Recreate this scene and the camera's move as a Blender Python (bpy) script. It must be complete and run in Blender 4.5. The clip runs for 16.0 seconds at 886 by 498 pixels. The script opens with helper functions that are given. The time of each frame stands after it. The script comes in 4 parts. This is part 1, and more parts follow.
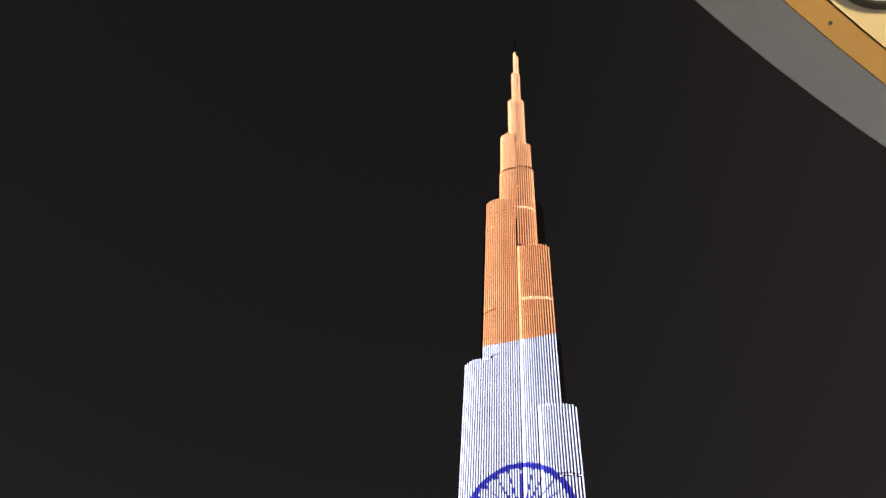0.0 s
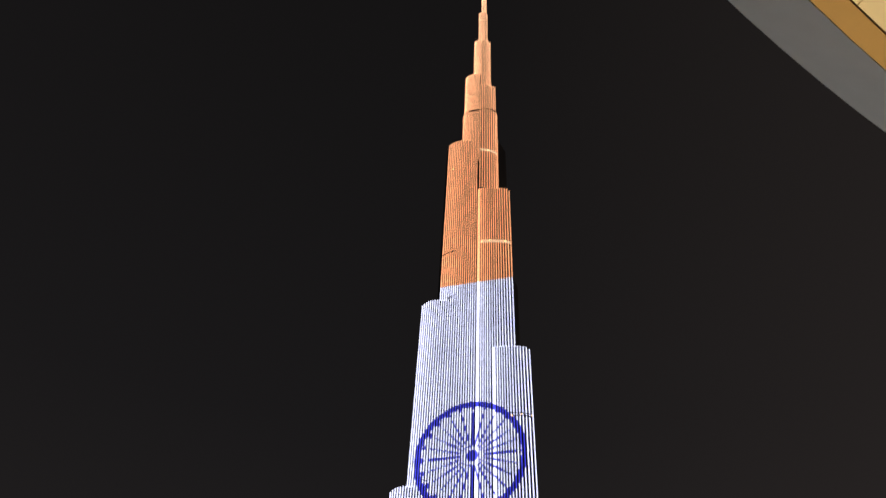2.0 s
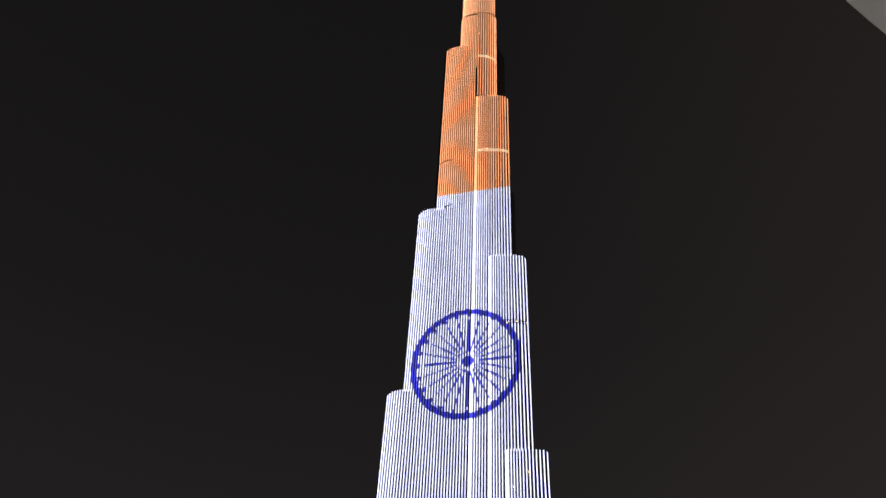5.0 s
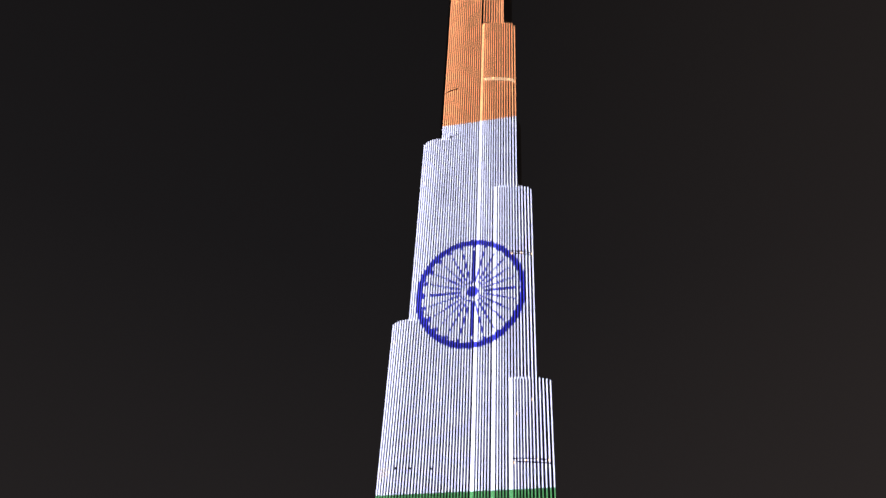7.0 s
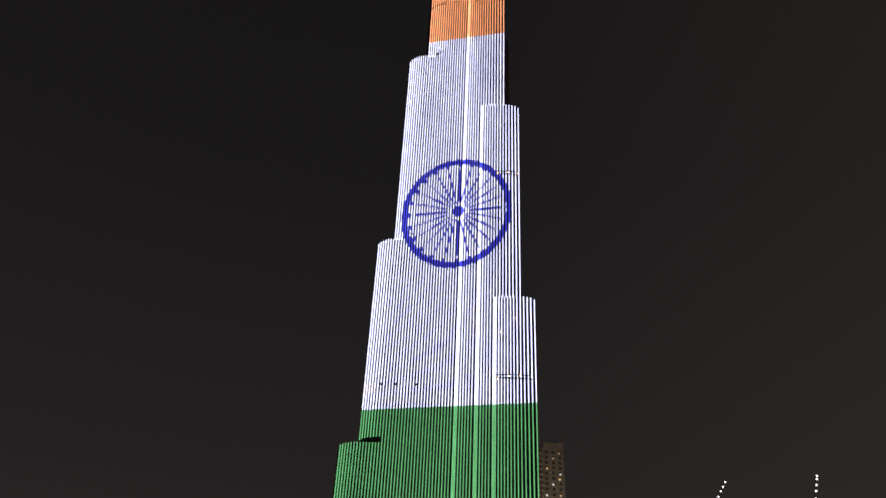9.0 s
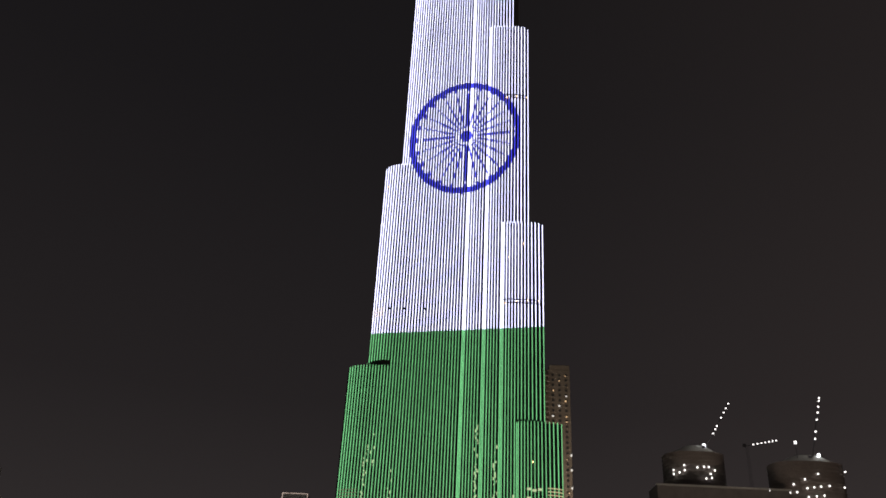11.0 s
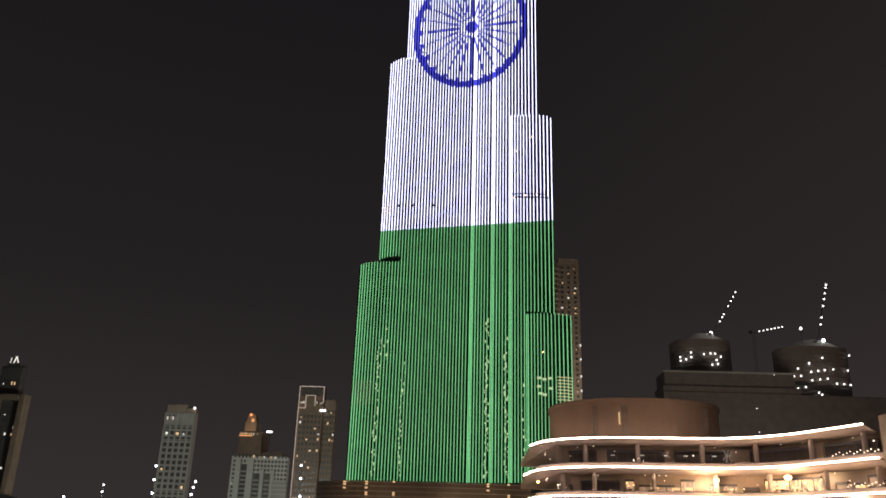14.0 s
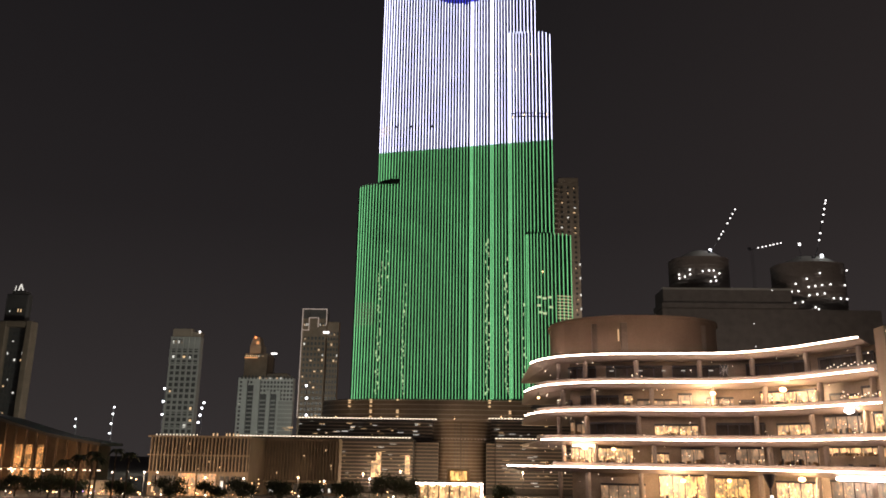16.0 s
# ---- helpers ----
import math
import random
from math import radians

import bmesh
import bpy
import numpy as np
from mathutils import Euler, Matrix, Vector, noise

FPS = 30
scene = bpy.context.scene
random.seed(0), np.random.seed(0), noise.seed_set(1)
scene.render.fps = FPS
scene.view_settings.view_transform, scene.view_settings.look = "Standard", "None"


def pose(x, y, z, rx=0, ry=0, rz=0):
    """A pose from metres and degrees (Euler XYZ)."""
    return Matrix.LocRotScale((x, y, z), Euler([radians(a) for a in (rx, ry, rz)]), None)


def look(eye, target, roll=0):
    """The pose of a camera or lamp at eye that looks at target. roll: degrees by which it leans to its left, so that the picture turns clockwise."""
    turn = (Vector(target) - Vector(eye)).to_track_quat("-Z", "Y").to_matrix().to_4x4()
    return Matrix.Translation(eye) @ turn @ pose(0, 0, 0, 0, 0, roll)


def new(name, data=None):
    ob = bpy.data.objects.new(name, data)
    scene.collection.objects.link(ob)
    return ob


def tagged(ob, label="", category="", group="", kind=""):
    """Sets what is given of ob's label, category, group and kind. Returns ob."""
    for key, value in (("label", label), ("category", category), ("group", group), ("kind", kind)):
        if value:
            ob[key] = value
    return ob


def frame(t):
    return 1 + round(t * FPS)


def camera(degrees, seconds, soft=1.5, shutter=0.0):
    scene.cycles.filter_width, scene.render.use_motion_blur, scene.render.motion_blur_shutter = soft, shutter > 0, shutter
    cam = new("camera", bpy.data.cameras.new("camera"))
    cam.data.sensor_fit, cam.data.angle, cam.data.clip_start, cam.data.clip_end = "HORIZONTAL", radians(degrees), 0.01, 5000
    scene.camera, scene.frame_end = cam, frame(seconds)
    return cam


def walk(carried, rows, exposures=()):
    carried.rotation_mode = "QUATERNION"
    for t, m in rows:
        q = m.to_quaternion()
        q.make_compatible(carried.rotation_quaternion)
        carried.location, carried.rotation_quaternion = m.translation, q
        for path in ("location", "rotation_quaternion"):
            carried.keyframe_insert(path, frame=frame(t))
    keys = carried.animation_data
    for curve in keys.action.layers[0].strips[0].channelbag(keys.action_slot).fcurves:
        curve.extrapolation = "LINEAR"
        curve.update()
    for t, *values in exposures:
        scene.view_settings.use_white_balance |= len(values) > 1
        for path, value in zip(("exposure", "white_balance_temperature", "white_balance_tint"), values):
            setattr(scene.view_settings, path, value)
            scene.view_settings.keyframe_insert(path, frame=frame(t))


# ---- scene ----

# ---------------------------------------------------------------- camera and its turn
cam = camera(57.41, 16.0, soft=1.75)
EYE = (0.0, 0.0, 8.0)
# seconds, pitch, roll, yaw in degrees
TURN = [
    (0.0, 53.64, 5.57, 8.70), (0.5, 53.02, 4.39, 5.98), (1.0, 52.21, 3.64, 4.12), (1.5, 51.14, 3.69, 3.68),
    (2.0, 49.70, 3.56, 3.60), (2.5, 48.18, 3.23, 3.43), (3.0, 47.07, 3.25, 3.40), (3.5, 46.06, 3.38, 3.34),
    (4.0, 45.16, 3.19, 2.96), (6.5, 39.78, 3.31, 2.68), (7.0, 38.38, 3.41, 2.84), (7.5, 37.08, 3.37, 2.42),
    (8.0, 35.91, 3.45, 2.05), (8.5, 34.50, 3.18, 1.78), (9.0, 32.75, 2.83, 1.22), (9.5, 31.12, 2.90, 1.09),
    (12.0, 25.49, 2.92, 1.83), (12.5, 24.50, 2.81, 1.78), (13.0, 23.37, 2.59, 1.78), (13.5, 21.72, 2.32, 1.86),
    (14.0, 20.09, 1.83, 1.90), (14.5, 18.45, 1.19, 1.93), (15.0, 17.01, 0.90, 1.76), (15.5, 15.74, 0.86, 1.67),
    (16.0, 14.55, 0.88, 1.74)]
walk(cam, [(t, pose(EYE[0] - 0.035 * min(1.0, max(0.0, t - 0.5) / 1.7), EYE[1], EYE[2], 90 + p, 0, y) @ pose(0, 0, 0, 0, 0, r)) for t, p, r, y in TURN], ((0.0, 0.36, 6500, 10), (0.6, 0.28, 6500, 10), (1.4, 0.08, 6500, 10), (2.0, 0.0, 6500, 10),
    (7.0, 0.0, 6500, 12), (12.5, 0.0, 6450, 16), (16.0, 0.0, 6450, 16)))

# ---------------------------------------------------------------- night sky
world = bpy.data.worlds.new("night")
scene.world = world
world.use_nodes = True
wn, wl = world.node_tree.nodes, world.node_tree.links
wc = wn.new("ShaderNodeTexCoord")
ws = wn.new("ShaderNodeSeparateXYZ")
wr = wn.new("ShaderNodeValToRGB")
wl.new(wc.outputs["Generated"], ws.inputs[0])
wl.new(ws.outputs["Z"], wr.inputs[0])
wr.color_ramp.elements[0].position, wr.color_ramp.elements[0].color = 0.0, (0.0345, 0.0300, 0.0285, 1)
wr.color_ramp.elements[1].position, wr.color_ramp.elements[1].color = 0.6, (0.0101, 0.0092, 0.0097, 1)
low_sky = wr.color_ramp.elements.new(0.28)
low_sky.color = (0.0172, 0.0150, 0.0150, 1)
top_sky = wr.color_ramp.elements.new(0.95)
top_sky.color = (0.0072, 0.0066, 0.0067, 1)
# warmer sky over the lit town
side, town = wn.new("ShaderNodeMapRange"), wn.new("ShaderNodeMix")
side.inputs[1].default_value, side.inputs[2].default_value = 0.0, 0.55
wl.new(ws.outputs["X"], side.inputs[0])
town.data_type, town.blend_type = "RGBA", "ADD"
town.inputs[7].default_value = (0.0082, 0.0060, 0.0049, 1)
wl.new(side.outputs[0], town.inputs[0]), wl.new(wr.outputs[0], town.inputs[6])
wl.new(town.outputs[2], wn["Background"].inputs["Color"])
wn["Background"].inputs["Strength"].default_value = 1.0


# ---------------------------------------------------------------- materials
def surface(name, color, rough=0.6, metal=0.0, vary=0.25, scale=1.0, bump=0.0):
    m = bpy.data.materials.new(name)
    m.use_nodes = True
    n, l = m.node_tree.nodes, m.node_tree.links
    b = n["Principled BSDF"]
    tc = n.new("ShaderNodeTexCoord")
    a, c = n.new("ShaderNodeTexNoise"), n.new("ShaderNodeTexNoise")
    a.inputs["Scale"].default_value, a.inputs["Detail"].default_value = 0.35 * scale, 4
    c.inputs["Scale"].default_value, c.inputs["Detail"].default_value = 6.0 * scale, 6
    for q in (a, c):
        l.new(tc.outputs["Object"], q.inputs["Vector"])
    mx = n.new("ShaderNodeMath")
    mx.operation = "ADD"
    l.new(a.outputs[0], mx.inputs[0]), l.new(c.outputs[0], mx.inputs[1])
    ra = n.new("ShaderNodeValToRGB")
    ra.color_ramp.elements[0].position, ra.color_ramp.elements[1].position = 0.30, 0.72
    ra.color_ramp.elements[0].color = (*[v * (1 - vary) for v in color], 1)
    ra.color_ramp.elements[1].color = (*[min(1, v * (1 + vary)) for v in color], 1)
    hf = n.new("ShaderNodeMath")
    hf.operation, hf.inputs[1].default_value = "MULTIPLY", 0.5
    l.new(mx.outputs[0], hf.inputs[0]), l.new(hf.outputs[0], ra.inputs[0]), l.new(ra.outputs[0], b.inputs["Base Color"])
    b.inputs["Roughness"].default_value, b.inputs["Metallic"].default_value = rough, metal
    if bump:
        bp = n.new("ShaderNodeBump")
        bp.inputs["Strength"].default_value, bp.inputs["Distance"].default_value = bump, 0.02 / scale
        l.new(c.outputs[0], bp.inputs["Height"]), l.new(bp.outputs[0], b.inputs["Normal"])
    return m


def glow(name, color, strength):
    m = bpy.data.materials.new(name)
    m.use_nodes = True
    b = m.node_tree.nodes["Principled BSDF"]
    b.inputs["Base Color"].default_value = (0.3, 0.3, 0.3, 1)
    b.inputs["Emission Color"].default_value = (*color, 1)
    b.inputs["Emission Strength"].default_value = strength
    return m


HUB_X, HUB_Z, WHEEL_X, WHEEL_Z, HUB_SHIFT = -1.4, 242.8, 27.1, 33.0, 1.0
SAFFRON_FROM, GREEN_TO = 367.0, 140.0


def display_material():
    """The picture that the facade's strips of light show: saffron, white with a blue spoked wheel, green."""
    m = bpy.data.materials.new("led_display")
    m.use_nodes = True
    n, l = m.node_tree.nodes, m.node_tree.links
    g, s = n.new("ShaderNodeNewGeometry"), n.new("ShaderNodeSeparateXYZ")
    l.new(g.outputs["Position"], s.inputs[0])

    def op(kind, a, b=None, c=None):
        q = n.new("ShaderNodeMath")
        q.operation = kind
        for i, v in enumerate((a, b, c)):
            if v is None:
                continue
            if isinstance(v, (int, float)):
                q.inputs[i].default_value = v
            else:
                l.new(v, q.inputs[i])
        return q.outputs[0]

    # the picture is laid out for an eye on the promenade, as on one slightly turned plane
    plane = op("DIVIDE", op("MULTIPLY_ADD", s.outputs["X"], -0.225, 330.0), s.outputs["Y"])
    z = op("SNAP", op("MULTIPLY_ADD", op("SUBTRACT", s.outputs["Z"], 8.0), plane, 8.0), 0.8)
    u = op("DIVIDE", op("SUBTRACT", s.outputs["X"], HUB_X), WHEEL_X)
    v = op("DIVIDE", op("SUBTRACT", z, HUB_Z), WHEEL_Z)
    r = op("SQRT", op("ADD", op("MULTIPLY", u, u), op("MULTIPLY", v, v)))
    rim = op("COMPARE", r, 0.955, 0.052)
    # hub and spokes sit a little off the rim's middle
    u = op("SUBTRACT", u, HUB_SHIFT / WHEEL_X)
    r = op("SQRT", op("ADD", op("MULTIPLY", u, u), op("MULTIPLY", v, v)))
    ang = op("ARCTAN2", v, u)
    hub = op("LESS_THAN", r, 0.105)
    spoke = op("MULTIPLY", r, op("DIVIDE", op("ABSOLUTE", op("SINE", op("MULTIPLY", ang, 12.0))), 12.0))
    # lozenge-shaped spokes, widest a third of the way out
    wide = op("MINIMUM", op("MULTIPLY", r, 0.05), op("MULTIPLY_ADD", r, -0.012, 0.0215))
    spokes = op("MULTIPLY", op("LESS_THAN", spoke, wide), op("COMPARE", r, 0.48, 0.32))
    dots = op("MULTIPLY", op("GREATER_THAN", op("COSINE", op("MULTIPLY", ang, 24.0)), 0.55), op("COMPARE", r, 0.895, 0.04))
    blue = op("MAXIMUM", op("MAXIMUM", rim, hub), op("MAXIMUM", spokes, dots))
    top = op("GREATER_THAN", z, SAFFRON_FROM)
    low = op("LESS_THAN", z, GREEN_TO)

    def mix(f, a, b):
        q = n.new("ShaderNodeMix")
        q.data_type = "RGBA"
        l.new(f, q.inputs[0])
        for i, w in ((6, a), (7, b)):
            if isinstance(w, tuple):
                q.inputs[i].default_value = (*w, 1)
            else:
                l.new(w, q.inputs[i])
        return q.outputs[2]

    col = mix(blue, (2.68, 2.76, 3.75), (0.13, 0.14, 1.7))
    high = n.new("ShaderNodeMapRange")
    high.inputs[1].default_value, high.inputs[2].default_value = 480.0, 800.0
    l.new(s.outputs["Z"], high.inputs[0])
    col = mix(top, col, mix(high.outputs[0], (3.2, 1.25, 0.58), (3.3, 1.75, 0.95)))
    col = mix(low, col, (0.25, 0.89, 0.34))
    flick = n.new("ShaderNodeTexNoise")
    flick.inputs["Scale"].default_value = 0.12
    l.new(g.outputs["Position"], flick.inputs["Vector"])
    b = n["Principled BSDF"]
    b.inputs["Base Color"].default_value = (0.2, 0.2, 0.2, 1)
    l.new(col, b.inputs["Emission Color"])
    one = n.new("ShaderNodeObjectInfo")
    each = op("MULTIPLY_ADD", one.outputs["Random"], 0.16, 0.95)
    l.new(op("MULTIPLY", each, op("MULTIPLY_ADD", flick.outputs[0], 0.5, 0.80)), b.inputs["Emission Strength"])
    return m


M_LED = display_material()
M_TOWER = surface("tower_glass", (0.038, 0.040, 0.046), 0.65, 0.0, 0.3, 0.4)
# near-black trim; on the tower joint its colour stands in for recess shade
M_JOINT = surface("black_trim_and_shade", (0.014, 0.014, 0.017), 0.9, 0, 0.2, 1.0)
M_STEEL = surface("dark_steel", (0.10, 0.10, 0.11), 0.45, 0.6, 0.3, 1.0)
M_BELT = surface("louvre_metal", (0.16, 0.15, 0.14), 0.5, 0.5, 0.3, 1.0)
M_PALE = surface("pale_concrete", (0.42, 0.43, 0.40), 0.8, 0, 0.18, 0.3, 0.3)
M_WHITEWALL = surface("white_render", (0.62, 0.64, 0.60), 0.8, 0, 0.12, 0.3, 0.2)
M_HALL = surface("hall_cladding", (0.20, 0.155, 0.11), 0.75, 0, 0.3, 0.6, 0.4)
M_SAND = surface("sandstone_cladding", (0.36, 0.30, 0.23), 0.8, 0, 0.2, 0.3, 0.3)
M_DARKBODY = surface("dark_curtain_wall", (0.10, 0.095, 0.09), 0.35, 0.1, 0.3, 0.3)
M_GLASS = surface("window_glass_dark", (0.03, 0.035, 0.04), 0.12, 0.0, 0.3, 0.5)
# far panes: distance haze is put into this paler glass colour
M_FARGLASS = surface("window_glass_haze_tint", (0.075, 0.078, 0.075), 0.35, 0.0, 0.3, 0.5)
M_ROOF = surface("dark_roof_sheet", (0.17, 0.16, 0.15), 0.8, 0, 0.3, 0.4)
M_SITE = surface("raw_concrete", (0.27, 0.235, 0.21), 0.85, 0, 0.25, 0.1)
M_STUCCO = surface("brown_stucco", (0.42, 0.30, 0.21), 0.85, 0, 0.15, 0.5, 0.4)
M_SLAB = surface("balcony_render", (0.38, 0.315, 0.265), 0.7, 0, 0.15, 0.6, 0.3)
M_SHOPGLASS = surface("shop_glass_dark", (0.105, 0.088, 0.078), 0.25, 0.0, 0.4, 0.8)
M_RAIL = surface("smoky_glass", (0.30, 0.24, 0.19), 0.25, 0, 0.2, 0.6)
M_MALLWALL = surface("shopfront_wall", (0.35, 0.275, 0.21), 0.35, 0, 0.35, 0.8, 0.2)
M_WOOD = surface("wooden_slats", (0.30, 0.19, 0.10), 0.6, 0, 0.3, 1.5, 0.3)
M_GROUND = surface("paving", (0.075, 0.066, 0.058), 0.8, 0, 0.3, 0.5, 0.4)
M_WATER = surface("lake_water", (0.010, 0.014, 0.018), 0.08, 0, 0.2, 0.3, 0.5)
M_BARK = surface("bark", (0.13, 0.10, 0.07), 0.9, 0, 0.35, 3.0, 0.6)
M_LEAF = surface("foliage", (0.070, 0.085, 0.045), 0.7, 0, 0.4, 2.0)
M_FASCIA = surface("painted_fascia", (0.52, 0.52, 0.51), 0.6, 0, 0.06, 1.2, 0.1)
M_SOFFIT = surface("gilded_soffit", (0.45, 0.28, 0.09), 0.5, 0, 0.10, 1.0, 0.1)
M_PANEL = surface("cream_ceiling_panel", (0.80, 0.68, 0.44), 0.6, 0, 0.05, 1.0, 0.1)
G_LINE = glow("line_light", (1.0, 0.76, 0.62), 17.0)
G_DOT = glow("dotted_line_light", (1.0, 0.82, 0.58), 2.2)
G_WHITE = glow("flood_lamp", (0.93, 0.96, 1.0), 7.0)
G_WARM = glow("warm_lamp", (1.0, 0.58, 0.24), 8.0)
G_WIN = glow("lit_window_warm", (1.0, 0.64, 0.30), 0.85)
G_WIN2 = glow("lit_window_cool", (0.92, 0.90, 0.78), 0.9)
G_AMB = glow("amber_crown_lamp", (1.0, 0.30, 0.08), 2.5)
G_ORANGE = glow("floodlit_crown", (1.0, 0.42, 0.12), 0.9)
G_OUT = glow("outline_light", (1.0, 0.78, 0.62), 0.6)
G_SIGN = glow("sign_light", (1.0, 0.97, 0.92), 3.0)


# ---------------------------------------------------------------- mesh helpers
def mesh_of(name, bm, *mats):
    me = bpy.data.meshes.new(name)
    bm.to_mesh(me)
    bm.free()
    for q in mats:
        me.materials.append(q)
    return me


def part(name, bm, mat, parent=None, label=""):
    ob = new(name, mesh_of(name, bm, mat))
    ob.parent = parent
    return tagged(ob, label)


def put(name, me, m, parent=None, label=""):
    ob = new(name, me)
    ob.parent = parent
    ob.matrix_local = m
    return tagged(ob, label)


def thing(name, label, category, x=0, y=0, z=0, group="", kind=""):
    ob = new(name)
    ob.location = (x, y, z)
    ob.empty_display_size = 0.5
    return tagged(ob, label, category, group, kind)


def add_box(bm, x0, x1, y0, y1, z0, z1):
    vs = [bm.verts.new((x, y, z)) for z in (z0, z1) for x, y in ((x0, y0), (x1, y0), (x1, y1), (x0, y1))]
    for f in ((3, 2, 1, 0), (4, 5, 6, 7), (0, 1, 5, 4), (1, 2, 6, 5), (2, 3, 7, 6), (3, 0, 4, 7)):
        bm.faces.new([vs[i] for i in f])
    return vs


def box(x0, x1, y0, y1, z0, z1, bevel=0.0):
    bm = bmesh.new()
    add_box(bm, x0, x1, y0, y1, z0, z1)
    if bevel:
        bmesh.ops.bevel(bm, geom=bm.edges[:], offset=bevel, segments=1, affect="EDGES")
    return bm


def prism(poly, z0, z1, low=None):
    """An upright body on a plan; low: another plan, of as many corners, for its underside."""
    bm = bmesh.new()
    a = [bm.verts.new((x, y, z0)) for x, y in (low or poly)]
    b = [bm.verts.new((x, y, z1)) for x, y in poly]
    k = len(a)
    for i in range(k):
        bm.faces.new((a[i], a[(i + 1) % k], b[(i + 1) % k], b[i]))
    bm.faces.new(b), bm.faces.new(a[::-1])
    bmesh.ops.recalc_face_normals(bm, faces=bm.faces[:])
    return bm


def rod(bm, p, q, r0, r1=None, k=6):
    p, q = Vector(p), Vector(q)
    r1 = r0 if r1 is None else r1
    t = (q - p).to_track_quat("Z", "Y")
    ra, rb = [], []
    for i in range(k):
        d = t @ Vector((math.cos(i * math.tau / k), math.sin(i * math.tau / k), 0))
        ra.append(bm.verts.new(p + d * r0)), rb.append(bm.verts.new(q + d * r1))
    for i in range(k):
        bm.faces.new((ra[i], ra[(i + 1) % k], rb[(i + 1) % k], rb[i]))
    bm.faces.new(ra[::-1]), bm.faces.new(rb)


def rods(*spans, k=6):
    bm = bmesh.new()
    for p, q, *r in spans:
        rod(bm, p, q, *r, k=k)
    return bm


def ball(r, k=8):
    bm = bmesh.new()
    bmesh.ops.create_uvsphere(bm, u_segments=k, v_segments=max(4, k // 2 + 1), radius=r)
    return bm


def band(path, w, z0, z1):
    """An upright strip of thickness w along an open plan line."""
    bm = bmesh.new()
    rows = []
    for i, (x, y) in enumerate(path):
        a, b = path[max(0, i - 1)], path[min(len(path) - 1, i + 1)]
        tx, ty = b[0] - a[0], b[1] - a[1]
        q = math.hypot(tx, ty)
        nx, ny = -ty / q * w / 2, tx / q * w / 2
        rows.append([bm.verts.new(v) for v in ((x + nx, y + ny, z0), (x - nx, y - ny, z0), (x - nx, y - ny, z1), (x + nx, y + ny, z1))])
    for a, b in zip(rows, rows[1:]):
        for i in range(4):
            bm.faces.new((a[i], a[(i + 1) % 4], b[(i + 1) % 4], b[i]))
    bm.faces.new(rows[0][::-1]), bm.faces.new(rows[-1])
    bmesh.ops.recalc_face_normals(bm, faces=bm.faces[:])
    return bm


def oval(cx, cy, hx, hy, n=2.6, k=48, start=-90.0):
    out = []
    for i in range(k):
        a = radians(start) + i * math.tau / k
        c, s = math.cos(a), math.sin(a)
        out.append((cx + hx * math.copysign(abs(c) ** (2 / n), c), cy + hy * math.copysign(abs(s) ** (2 / n), s)))
    return out


def inside(p, poly):
    x, y = p
    hit = False
    for (x0, y0), (x1, y1) in zip(poly, poly[1:] + poly[:1]):
        if (y0 > y) != (y1 > y) and x < (x1 - x0) * (y - y0) / (y1 - y0) + x0:
            hit = not hit
    return hit


def unit_mesh(name, mat):
    return mesh_of(name, box(-0.5, 0.5, -0.5, 0.5, 0, 1), mat)


def sized(x, y, z, sx, sy, sz, turn=0.0):
    return Matrix.Translation((x, y, z)) @ Matrix.Rotation(turn, 4, "Z") @ Matrix.Diagonal((sx, sy, sz, 1))


GROUND = -3.0

# ---------------------------------------------------------------- ground and lake
bm = bmesh.new()
ring = [(-4500, -4500), (4500, -4500), (4500, 4500), (-4500, 4500)]
bm.faces.new([bm.verts.new((x, y, GROUND)) for x, y in ring])
tagged(part("ground", bm, M_GROUND), "dark paved city ground reaching to the horizon", "ground", kind="structure")
tagged(part("water", prism([(-190, 30), (20, 30), (60, 120), (10, 175), (-60, 186), (-190, 188)], GROUND - 0.5, GROUND + 0.05), M_WATER),
       "still dark lake water at night below the promenade", "water", kind="structure")

# ---------------------------------------------------------------- the skyscraper
AX, AY = 1.0, 338.0
LED_FROM = 31.0


def stadium(d, reach, a, k=14, back=4.0, nose=None):
    """Plan of a wing: from the core out along d, twice a wide, its rounded end as long as nose."""
    nose = nose or a
    d = Vector(d).normalized()
    s = Vector((-d.y, d.x))
    c = Vector((AX, AY)) + d * (reach - nose)
    o = Vector((AX, AY)) - d * back
    pts = [o + s * a]
    pts += [c + s * a * math.cos(i * math.pi / k) + d * nose * math.sin(i * math.pi / k) for i in range(k + 1)]
    pts.append(o - s * a)
    return [(p.x, p.y) for p in pts]


LEFT = (-1.0, 0.05)
BACK = (0.5, 0.87)
REACH, NOSE = (23.8, 33.1, 40.8, 49.2), (15.5, 10.5, 10.5, 10.5)
left_tiers = [(stadium(LEFT, r, 9.0, back=-0.2, nose=q), h) for r, q, h in zip(REACH, NOSE, (523.5, 351.0, 225.0, 122.0))]
RIGHT_SHAPE = ((11.5, 331.0, 10.65, 2.9), (19.65, 326.0, 9.95, 3.2), (26.3, 322.0, 9.3, 2.9), (32.7, 315.6, 8.8, 3.4))


